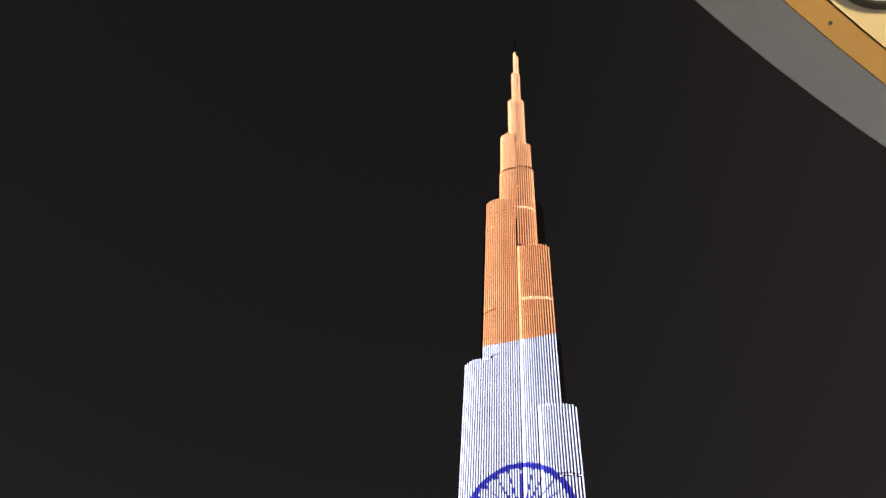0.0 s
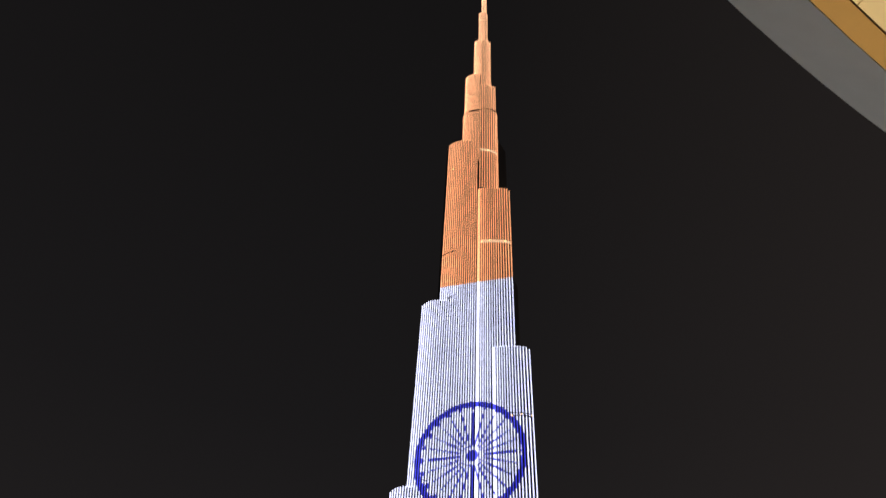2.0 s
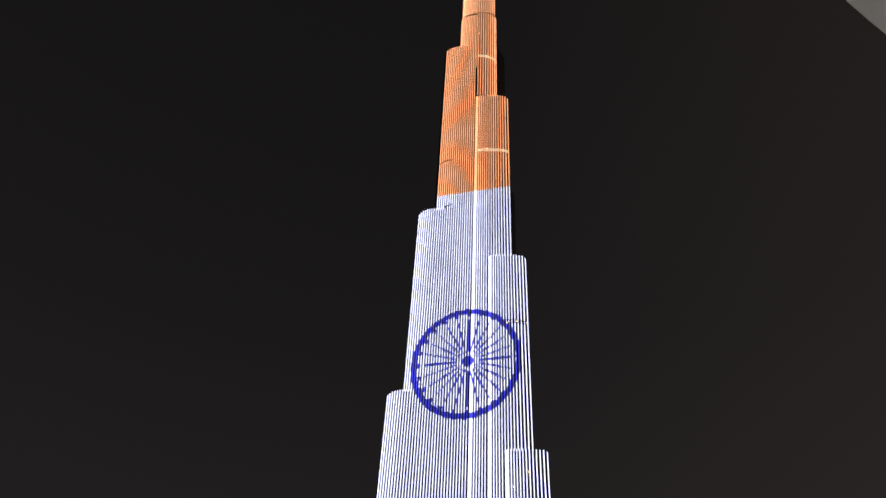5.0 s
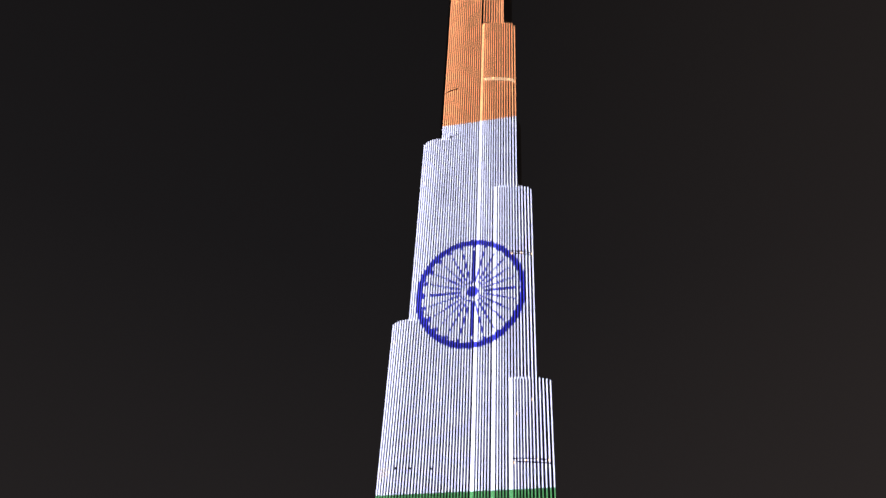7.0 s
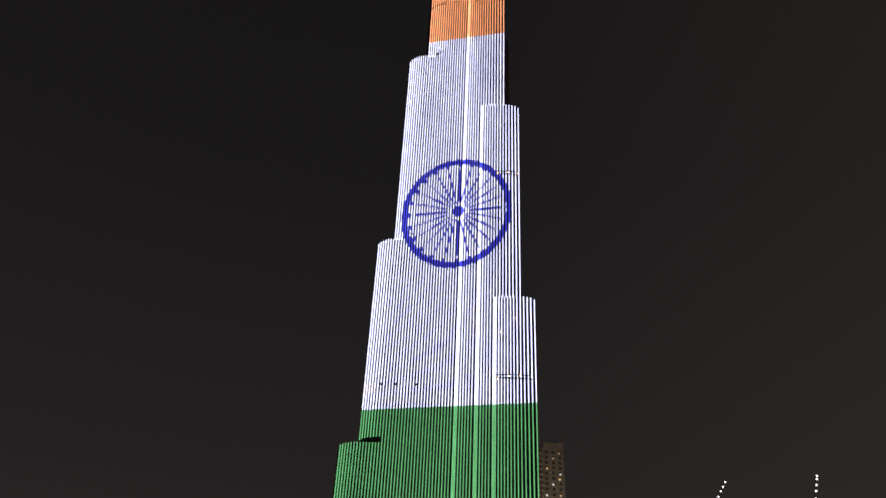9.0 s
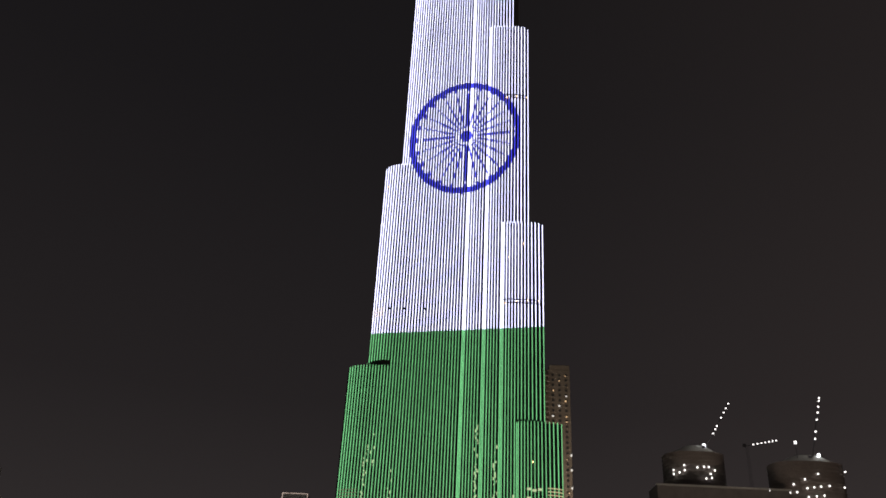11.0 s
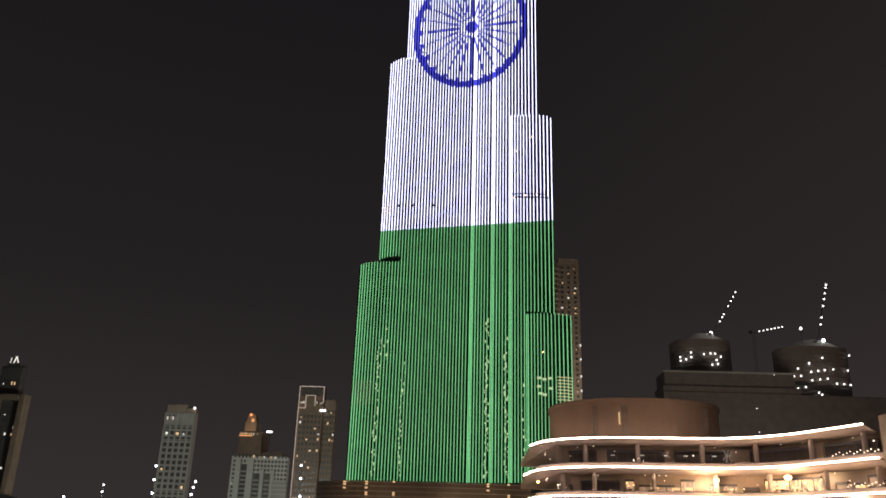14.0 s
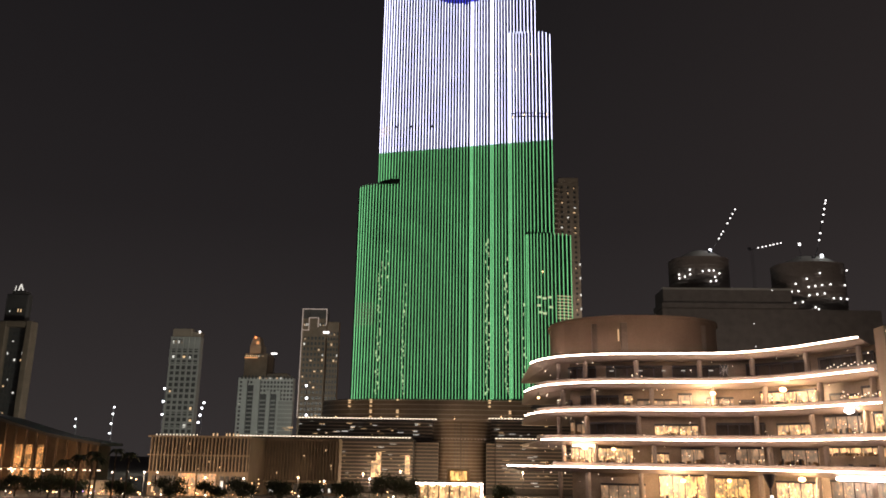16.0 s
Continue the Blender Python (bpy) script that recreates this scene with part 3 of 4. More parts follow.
# hanging lamps below the balconies
for r, zt, size, drop in ((0.297, 25.0, 0.75, 1.5), (0.389, 25.0, 0.95, 1.2), (0.463, 19.9, 1.15, 1.0), (0.143, 13.0, 0.8, 0.9), (0.172, 13.0, 0.6, 1.2),
                          (0.393, 6.9, 0.9, 0.8), (0.088, 24.9, 0.45, 1.4), (0.25, 6.8, 0.7, 1.6), (0.31, 6.8, 0.6, 1.4)):
    zt = storey(zt)
    q = min(inset(curve, 1.1), key=lambda p: abs(p[0] / p[1] - r))
    lantern = thing("pendant_lamp", "glowing warm glass pendant lamp hung below a balcony", "lamp", q[0], q[1], zt, "balcony pendants")
    part("cord", rods(((0, 0, 0), (0, 0, -drop + size * 0.5), 0.06)), M_STEEL, lantern)
    bm = ball(size * 0.8, 10)
    bmesh.ops.scale(bm, vec=(1.0, 1.0, 0.7), verts=bm.verts[:])
    bmesh.ops.translate(bm, vec=(0, 0, -drop), verts=bm.verts[:])
    part("globe", bm, G_WHITE if r == 0.463 else G_WARM, lantern, "glowing glass globe")
    if size > 0.65:
        li = bpy.data.lights.new("pendant", "POINT")
        li.energy, li.color, li.shadow_soft_size = 3600.0, (1.0, 0.64, 0.34), 0.6
        lo = new("pendant_light", li)
        lo.location = (q[0] - 1.5, q[1] - 1.5, zt - drop - 0.3)

# string of small lamps on the balconies
for z, r0, r1, n in ((27.2, 0.44, 0.50, 14), (21.4, 0.45, 0.53, 18), (27.3, 0.20, 0.22, 4)):
    for j in range(n):
        r = r0 + (r1 - r0) * j / n
        q = min(inset(smooth(EDGE, 12), 1.2), key=lambda p: abs(p[0] / p[1] - r))
        put("downlight", DOWN, Matrix.Translation((q[0], q[1], storey(z) + 0.25 * (j % 3))), mall)
part("stair_tower", box(76.6, 80.5, 149.5, 153.5, GROUND, 33.0, 0.15), M_SLAB, mall, "pale narrow stair tower")
for j in range(16):
    part("stair_light", box(76.9 + (j * 7 % 5) * 0.25, 77.15 + (j * 7 % 5) * 0.25, 149.2, 149.45, 20.5 + j * 0.75, 20.9 + j * 0.75), G_DOT, mall)
# glowing bars for reflections on the top balcony, a crossed ornament of light, lit table tops and a long lit counter
for r in (0.177, 0.211, 0.2385, 0.264, 0.2965):
    q = min(inset(smooth(EDGE, 12), 3.4), key=lambda p: abs(p[0] / p[1] - r))
    part("reflection_bar", box(q[0] - 0.45, q[0] + 0.45, q[1] - 0.08, q[1] + 0.08, 28.35, 28.5), G_WIN2, mall, "short glowing bar standing in for a glass reflection")
part("light_ornament", rods(*[((x0, 186.2, z0), (x1, 186.2, z1), 0.035) for x0, z0, x1, z1 in
     ((57.6, 29.8, 58.4, 28.6), (58.9, 30.0, 58.2, 27.1), (59.6, 29.6, 58.9, 28.5), (57.5, 27.6, 58.3, 28.4), (59.5, 27.2, 58.9, 28.3), (58.0, 28.45, 59.6, 28.5))]), G_OUT, mall, "crossed ornament of pale light bars")
for x0, x1, z in ((41.7, 43.4, 21.3), (46.2, 47.9, 21.2), (49.0, 50.6, 21.3)):
    y = min(inset(smooth(EDGE, 12), 2.6), key=lambda p: abs(p[0] - x0))[1]
    part("lit_counter", box(x0, x1, y - 0.3, y + 0.3, z - 0.25, z + 0.25), G_WIN, mall, "warm lit counter top")
for j in range(4):
    x = 40.6 + j * 1.5
    y = min(inset(smooth(EDGE, 12), 2.6), key=lambda p: abs(p[0] - x))[1]
    put("downlight", DOWN, Matrix.Translation((x, y, 24.0)), mall)
counter = [p for p in inset(smooth(EDGE, 12), 2.2) if 0.128 <= p[0] / p[1] <= 0.155]
part("light_band", band(counter, 0.3, 11.2, 11.8), glow("lit_counter_band", (1.0, 0.80, 0.52), 4.0), mall, "bright lit counter under the balcony")
# small table lamps and candles on the busy balconies
for r0, r1, z, n in ((0.285, 0.335, 20.3, 16), (0.35, 0.43, 20.4, 26), (0.11, 0.16, 20.3, 7), (0.21, 0.28, 14.3, 14), (0.36, 0.42, 14.3, 10), (0.43, 0.52, 14.4, 12),
                     (0.115, 0.20, 8.3, 14), (0.30, 0.40, 8.3, 12), (0.43, 0.52, -2.0, 14), (0.17, 0.22, -2.0, 6), (0.36, 0.42, -2.0, 10)):
    deck = inset(smooth(EDGE, 12), 1.9)
    for j in range(n):
        r = rnd.uniform(r0, r1)
        q = min(deck, key=lambda p: abs(p[0] / p[1] - r))
        put("table_lamp", DOWN, sized(q[0] + rnd.uniform(-0.4, 0.4), q[1] + rnd.uniform(0, 2.5), storey(z) + rnd.choice((0.7, 0.8, 1.6, 2.4)), *[rnd.uniform(0.5, 1.0)] * 3), mall)
# recessed niches of the drum
for x in (31.0, 37.5, 57.0):
    y = 212 - 20 * (1 - abs((x - 43) / 21) ** 2.3) ** (1 / 2.3)
    part("niche", box(x - 0.8, x + 0.8, y - 0.25, y + 1.2, 32.0, 40.2, 0.1), M_MALLWALL, drum)
part("niche_light", rods(((36.0, 191.6, 35.6), (36.0, 191.6, 38.4), 0.18)), G_WIN, mall)
part("drum_cornice", prism(oval(43, 212, 21.4, 20.4, 2.3), 41.2, 41.9), M_STUCCO, drum)

# ---------------------------------------------------------------- tower details
G_RING = glow("ring_light", (1.0, 0.72, 0.45), 0.75)
BELT_LAMP = mesh_of("belt_lamp", ball(0.24, 6), G_WARM)
WIN_A, WIN_B = unit_mesh("lit_room", G_WIN), unit_mesh("lit_room", G_WIN2)
WIN_C = unit_mesh("lit_room", glow("lit_room_behind_strips", (0.80, 0.95, 0.52), 0.62))
for z, x0, x1 in ((149.0, 18.2, 35.2), (262.0, 18.0, 29.0), (403.0, 2.8, 21.8), (396.0, -21.5, -13.0), (510.0, 2.0, 14.5)):
    n = int((x1 - x0) / 0.8)
    path = []
    for j in range(n + 1):
        x = x0 + (x1 - x0) * j / n
        y = facade_y(x, z)
        if y < 399:
            path.append((x, y - 0.35))
    for dz in (0.0,) if z == 396.0 else (0.0, 1.5):
        part("belt", band(path, 0.5, z + dz, z + dz + 0.4), M_JOINT if z < 400 else G_RING, tower, "dark louvred service-floor band" if z < 400 else "softly lit service-floor ring")
    for j in range(1, len(path), 6):
        if rnd.random() < 0.55:
            put("belt_lamp", BELT_LAMP, Matrix.Translation((path[j][0], path[j][1] - 0.5, z + rnd.uniform(-0.5, 2.0))), tower)
for x, z0, z1, gap in ((8.6, 33, 98, 0.85), (16.2, 33, 88, 0.8), (-36.2, 33, 88, 0.75), (-25.8, 33, 78, 0.65), (-33.6, 80, 96, 0.35), (23.0, 40, 72, 0.3)):
    z = z0
    while z < z1:
        if rnd.random() < gap:
            x_ = x + rnd.uniform(-0.8, 0.8)
            put("lit_room", WIN_C, sized(x_, facade_y(x_, z) - 0.05, z, rnd.uniform(0.25, 0.7), 0.2, rnd.uniform(0.3, 1.3)), tower)
        z += 0.95
for j in range(8):
    z = 61.5 + j * 1.25
    part("lit_louvre", band([(x, facade_y(x, z) - 0.35) for x in np.linspace(35.5, 41.3, 8)], 0.25, z, z + 0.3), G_BAR, tower, "dimly lit louvre bar")
for j in range(8):
    z = 61.5 + j * 1.25
    part("lit_louvre", band([(x, facade_y(x, z) - 0.35) for x in np.linspace(-46.5, -38.5, 8)], 0.25, z, z + 0.18), G_FAINT, tower, "dimly lit louvre bar")
for x, z in ((28.5, 69.5), (30.5, 69), (32.6, 69.4), (29, 63.5), (30.6, 63), (33, 65.5), (28.4, 66.2)):
    put("lit_room", WIN_C, sized(x, facade_y(x, z) - 0.1, z, 1.5, 0.3, 0.9), tower)
for x, z in ((2.5, 540), (-17, 488), (-30, 331), (-37.5, 214), (30, 80), (20.5, 171), (-29, 318), (27, 178)):
    y = facade_y(x, z)
    if y < 399:
        put("belt_lamp", BELT_LAMP, Matrix.Translation((x, y - 0.6, z)), tower)
# small brackets and a dim lit stretch on the lower service floor of the wing
for x in (-31.5, -25.0, -16.0):
    part("bracket", box(x - 0.7, x + 0.7, facade_y(x, 148) - 0.5, facade_y(x, 148), 148.6, 149.6), M_JOINT, tower, "dark wall bracket")
for z in (146.2, 147.8, 149.4):
    part("lit_louvre", band([(x, facade_y(x, z) - 0.3) for x in np.linspace(-39.3, -34.0, 8)], 0.2, z, z + 0.3), G_RING, tower, "dimly lit louvre bar")
# small cleaning cranes on the ledges
for x, y, z, s in ((12.5, 336, 610, 1), (-1.0, 337, 704, -1), (-15.5, 331, 351.5, 1), (-20, 331, 225, -1)):
    part("cleaning_crane", rods(((x, y, z), (x, y, z + 3.5), 0.5), ((x, y, z + 3.2), (x + 4 * s, y - 3, z + 2.6), 0.35, 0.2)), M_STEEL, tower, "small roof crane")
# warm work lamps on the ledges light the flank of the unlit wing
for x, y, z in ((21.5, 342.0, 466.0), (29.5, 342.0, 314.0), (36.0, 342.0, 195.0)):
    put("belt_lamp", BELT_LAMP, sized(x, y, z, 1.6, 1.6, 1.6), tower)
    li = bpy.data.lights.new("ledge_lamp", "POINT")
    li.energy, li.color, li.shadow_soft_size = 2200.0, (1.0, 0.78, 0.55), 0.4
    lo = new("ledge_lamp_light", li)
    lo.location = (x + 1.0, y - 0.8, z + 1.0)
# joint between the two wings; black strips carry the shade of its recess
part("joint", box(0.12, 0.72, 328.9, 330.5, 31, 524), M_JOINT, tower, "near-black strip with the joint's recess shade in its colour")
part("joint", box(1.24, 1.76, 332.2, 333.0, 524, 632), M_JOINT, tower, "near-black strip with the joint's recess shade in its colour")

# ---------------------------------------------------------------- podium details
for x, z0, z1 in ((-28.5, -1, 10), (-30.0, 2, 7), (-19.0, 3, 9)):
    part("lit_slot", box(x - 0.7, x + 0.9, 273.3, 273.7, z0, z1), G_SHOP, podium, "warm lit tall window")
for j in range(260):
    x, row = rnd.uniform(-74, 38), rnd.choice((0, 1, 1))
    y = (285.6 if row == 0 else 273.6) if x < -10 else (287.6 if row == 0 else 277.6)
    z = rnd.uniform(15.5, 20) if row == 0 else rnd.uniform(-1, 13)
    if (x < -17 or x > 11) if row else (x < -10 or x > 9):
        put("lit_room", rnd.choice((WIN_A, WIN_B)), sized(x, y, z, rnd.uniform(0.2, 2.2), 0.3, rnd.uniform(0.10, 0.22)), podium)
for j in range(26):
    a = radians(200 + 140 * j / 26)
    x, y = -1.5 + 11.1 * math.cos(a), 300 + 22.1 * math.sin(a)
    part("fin", box(x - 0.15, x + 0.15, y - 0.3, y + 0.3, GROUND, 20.0), M_BELT, podium)

# warm lamps added in front to brighten the podium louvres and halls
for x, y, z, e in ((-32, 262, 3, 2600.0), (-20, 258, 4, 2800.0), (18, 262, 4, 5000.0), (-4, 266, 3, 3200.0), (-70, 224, 2, 900.0), (-48, 240, 2, 900.0), (-4, 252, 2, 5200.0)):
    li = bpy.data.lights.new("forecourt_fill", "POINT")
    li.energy, li.color, li.shadow_soft_size = e, (1.0, 0.70, 0.42), 0.6
    lo = new("forecourt_fill_light", li)
    lo.location = (x, y, z)
    b = thing("forecourt_fill", "added warm lamp post that lights the podium and halls", "lamp", x, y + 0.8, GROUND, "forecourt lamps")
    part("post", rods(((0, 0, 0), (0, 0, z - GROUND), 0.1)), M_STEEL, b)
    bm = ball(0.25, 8)
    bmesh.ops.translate(bm, vec=(0, 0, z - GROUND + 0.2), verts=bm.verts[:])
    part("globe", bm, G_WARM, b)

# lamps added behind the upper line of light to brighten the plinth
for x, y in ((-48, 304), (-31, 301), (-4, 303), (13, 301), (36, 304)):
    li = bpy.data.lights.new("plinth_fill", "POINT")
    li.energy, li.color, li.shadow_soft_size = 1000.0, (1.0, 0.78, 0.55), 0.5
    lo = new("plinth_fill_light", li)
    lo.location = (x, y, 23.2)
    b = thing("plinth_fill", "small added lamp post brightening the dark plinth", "lamp", x, y + 0.8, 21.0 if x < 5 else 21.6, "terrace lamps")
    part("post", rods(((0, 0, -0.6), (0, 0, 1.4), 0.07)), M_STEEL, b)
    bm = ball(0.14, 8)
    bmesh.ops.translate(bm, vec=(0, 0, 1.5), verts=bm.verts[:])
    part("globe", bm, G_WARM, b)

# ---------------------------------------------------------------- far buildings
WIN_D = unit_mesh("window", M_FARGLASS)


def windows(parent, x0, x1, y, z0, z1, cols, rows, lit, fill=0.62, tall=0.6, only=None):
    dx, dz = (x1 - x0) / cols, (z1 - z0) / rows
    for i in range(cols):
        for j in range(rows):
            q = rnd.random()
            me = WIN_A if q < lit * 0.6 else WIN_B if q < lit else WIN_D
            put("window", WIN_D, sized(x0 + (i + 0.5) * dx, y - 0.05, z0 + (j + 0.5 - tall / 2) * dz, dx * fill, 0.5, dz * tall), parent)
            if me is not WIN_D:
                w, h = rnd.uniform(0.3, 0.85), rnd.uniform(0.3, 0.8)
                put("lit_room", me, sized(x0 + (i + rnd.uniform(0.4, 0.6)) * dx, y - 0.12, z0 + (j + 0.5 - tall / 2) * dz, dx * fill * w, 0.5, dz * tall * h), parent)


def slabs(parent, x0, x1, y, z0, z1, rows, mat):
    for j in range(rows + 1):
        z = z0 + (z1 - z0) * j / rows
        part("floor_band", box(x0, x1, y - 0.7, y + 0.2, z - 0.35, z + 0.35), mat, parent)


def piers(parent, x0, x1, y, z0, z1, cols, mat):
    for i in range(cols + 1):
        x = x0 + (x1 - x0) * i / cols
        part("pier", box(x - 0.6, x + 0.6, y - 0.9, y + 0.2, z0, z1), mat, parent)


b = thing("apartment_tower", "pale gridded apartment tower with a few lit windows", "building", group="far towers")
part("wall", box(-228.8, -205.8, 620, 627, GROUND, 97), M_PALE, b)
piers(b, -228.3, -206.3, 620, GROUND, 97, 5, M_PALE), slabs(b, -228.8, -205.8, 620, 10, 96, 9, M_PALE)
windows(b, -228.3, -206.3, 620, 10, 88.4, 5, 18, 0.13, 0.62, 0.62)
part("crown", box(-228.5, -213, 620.5, 627, 97, 103.5, 0.5), M_SAND, b), part("crown", box(-213, -206, 620.5, 627, 97, 101, 0.5), M_SAND, b)
windows(b, -228, -219, 619.9, 90, 97, 4, 1, 0.95, 0.6, 0.5)
part("roof_lamp", rods(((-207.0, 620, 100), (-207.0, 620, 101.6), 0.7)), G_SIGN, b)

b = thing("apartment_tower", "dark apartment tower outlined by thin lines of light", "building", group="far towers")
part("wall", box(-123, -105, 600, 610, GROUND, 109), M_HALL, b), part("wall", box(-105, -96, 603, 610, GROUND, 107), M_HALL, b)
part("crown", box(-123, -118.5, 600, 612, 109, 116), M_DARKBODY, b), part("crown", box(-109.5, -105, 600, 612, 109, 116), M_DARKBODY, b)
part("crown", box(-118.5, -109.5, 601, 612, 109, 116), M_DARKBODY, b)
windows(b, -122, -105.5, 600, 20, 96, 6, 19, 0.12, 0.6, 0.55), windows(b, -104.5, -95.5, 603, 20, 100, 4, 20, 0.06, 0.6, 0.55)
for x0, x1, z0, z1 in ((-123.2, -122.9, 36, 116.2), (-105.1, -104.8, 104, 116.2), (-123.2, -104.8, 115.9, 116.2), (-118.2, -117.9, 100, 109.6), (-111.2, -110.9, 102, 109.6), (-118.2, -110.9, 109.3, 109.6), (-122.9, -118.0, 100, 100.3)):
    part("outline_light", box(x0, x1, 599.2, 599.5, z0, z1), G_OUT, b, "thin outline of light")
part("sign", box(-106.8, -102.6, 599.0, 599.5, 97.8, 99.1), G_SIGN, b, "small white glowing sign bar")
windows(b, -122, -118.4, 599.6, 103, 106, 4, 1, 0.95, 0.6, 0.7), windows(b, -110, -105.4, 599.6, 103, 106, 4, 1, 0.95, 0.6, 0.7)

b = thing("apartment_block", "broad pale apartment block with a stepped amber-lit crown", "building", group="far towers")
part("wall", box(-179.5, -136.0, 640, 648, GROUND, 68), M_WHITEWALL, b)
part("wall", box(-176.5, -158, 642, 668, 68, 87.5, 0.4), M_HALL, b), part("wall", box(-158, -142, 644, 668, 68, 72, 0.4), M_HALL, b)
part("crown", box(-173.5, -164, 644, 660, 87.5, 95.0, 0.5), M_SAND, b)
part("crown", prism([(-171.5, 646), (-166, 646), (-166, 654), (-171.5, 654)], 95, 101, [(-173, 645), (-164.5, 645), (-164.5, 656), (-173, 656)]), M_SAND, b)
for x0, x1 in ((-175, -171.5), (-166.5, -161.5), (-156, -153), (-148, -145)):
    part("pier", box(x0, x1, 637.5, 640.2, GROUND, 66 if x0 < -160 else 58), M_WHITEWALL, b)
slabs(b, -179, -135, 640, 8, 66, 18, M_WHITEWALL)
windows(b, -178.5, -135.5, 640, 8, 66, 16, 18, 0.03, 0.6, 0.55)
for x0, x1, z1 in ((-171.3, -166.8, 62), (-161.2, -156.3, 55), (-152.6, -148.4, 55)):
    part("balcony_recess", box(x0, x1, 638.6, 639.2, GROUND + 8, z1), M_FARGLASS, b, "dark recessed balcony column")
    for k in range(int((z1 - 8) / 3.2)):
        part("balcony", box(x0, x1, 637.2, 638.7, 8 + k * 3.2, 9.1 + k * 3.2), M_PALE, b)
part("shoulder", box(-146, -134.5, 636.5, 640.1, GROUND, 50, 0.3), M_PALE, b)
slabs(b, -146, -134.5, 636.5, 8, 50, 13, M_WHITEWALL)
windows(b, -178, -136, 639.6, 65.5, 71, 15, 1, 0.4, 0.5, 0.5), windows(b, -176, -161, 641.6, 84, 88, 9, 1, 0.9, 0.6, 0.6)
part("crown_light", box(-168.6, -166.6, 645.0, 645.6, 94.5, 97.5), G_ORANGE, b), part("crown_light", box(-176.4, -166, 641.4, 641.9, 83.6, 84.3), G_ORANGE, b)
part("crown_light", rods(((-169.5, 645, 100), (-169.5, 645, 101.3), 0.8)), G_AMB, b)
li = bpy.data.lights.new("crown_flood", "POINT")
li.energy, li.color, li.shadow_soft_size = 600.0, (1.0, 0.5, 0.2), 1.0
lo = new("crown_flood_light", li)
lo.location = (-169, 637, 90)
part("sign", box(-155.6, -151.2, 643.2, 643.8, 86.9, 88.1), G_SIGN, b, "small white glowing sign bar")
part("sign_post", rods(((-153, 643.8, 72), (-153, 643.8, 87), 0.4)), M_STEEL, b)

b = thing("apartment_tower", "sand-coloured slab tower beside the skyscraper with balconies", "building", group="far towers")
part("wall", box(60, 80.5, 560, 585, GROUND, 204), M_SAND, b), part("crown", box(66, 80.5, 560, 585, 204, 208, 0.4), M_SAND, b)
windows(b, 66, 80, 560, 60, 202, 3, 38, 0.16, 0.36, 0.4)
for j in range(38):
    z = 60 + j * 3.75
    part("balcony", box(60.2, 65.6, 558.2, 560.3, z, z + 1.0), M_SAND, b)
for z in (110, 120, 132, 142):
    part("edge_lamp", rods(((80.2, 559.4, z), (80.2, 559.4, z + 1.4), 0.5)), G_WIN2, b)

b = thing("arched_tower", "dark tower in a pale portal frame with a lit emblem", "building", group="far towers")
part("wall", box(-303, -289, 524, 534, GROUND, 88), M_DARKBODY, b)
part("portal_jamb", box(-309, -302.5, 520, 528, GROUND, 92, 0.4), M_HALL, b), part("portal_jamb", box(-289.5, -285.5, 520, 528, GROUND, 92, 0.4), M_HALL, b)
part("portal_lintel", box(-302.5, -289.5, 520, 528, 88, 92, 0.4), M_HALL, b)
windows(b, -302, -290, 524, 10, 86, 5, 18, 0.14, 0.6, 0.5)
part("upper_block", box(-311, -296, 530, 536, 88, 112, 0.5), M_DARKBODY, b), windows(b, -310, -297, 530, 98, 104, 7, 1, 0.25, 0.5, 0.5)
part("emblem", rods(((-303.5, 529.4, 113), (-301.8, 529.4, 118.5), 0.4), ((-301.8, 529.4, 118.5), (-300.0, 529.4, 114), 0.4), ((-305.5, 529.4, 114), (-305, 529.4, 117.5), 0.25)), G_WIN2, b, "pale lit roof emblem")
part("emblem_base", box(-307, -298, 529, 536, 112, 114), M_DARKBODY, b)

# twin towers under construction
for cx, hx, top in ((257, 33, 232), (376, 39, 227)):
    b = thing("unfinished_tower", "dark oval tower under construction with work lights", "building", group="unfinished towers")
    part("core", prism(oval(cx, 882, hx - 2, 26), GROUND, top - 8), M_SITE, b)
    for j in range(28):
        z = top - 8 - j * 4.2
        part("floor_slab", prism(oval(cx, 882, hx - 1.2, 26.8), z, z + 0.7), M_SITE, b)
    part("dome", prism(oval(cx + 3, 882, hx * 0.35, 10), top - 8, top + 3, oval(cx, 882, hx * 0.92, 26)), M_PALE, b, "shallow pale roof dome")
    part("roof_lamp", rods(((cx + hx * 0.3, 868, top + 1), (cx + hx * 0.3, 868, top + 3.4), 1.4), k=8), G_WHITE, b)
SPARK = mesh_of("work_light", ball(0.9, 6), G_SIGN)
WORK = {257: ((-27, 197), (-27, 193), (-22, 194), (-17, 201), (-17, 196), (-4, 199), (3, 200), (8, 200), (14, 197), (9, 193), (4, 188), (10, 189)),
        378: ((-30, 183), (-24, 183), (-26, 191), (-15, 196), (-14, 187), (-7, 188), (0, 189), (9, 190), (-14, 178), (-6, 179), (2, 180), (-21, 171), (-28, 170), (11, 175), (19, 175), (27, 175), (-9, 165), (-6, 163), (26, 190), (31, 207), (-1, 202))}
for b in [o for o in scene.objects if o.name.startswith("unfinished_tower")]:
    cx = 257 if b.name == "unfinished_tower" else 378
    for x, z in WORK[cx]:
        put("work_light", SPARK, Matrix.Translation((cx + x, 882 - 28 * (1 - min(0.98, abs(x) / (33 if cx < 300 else 39)) ** 2.6) ** (1 / 2.6) - 1.2, z + (8 if cx < 300 else 4))), b)
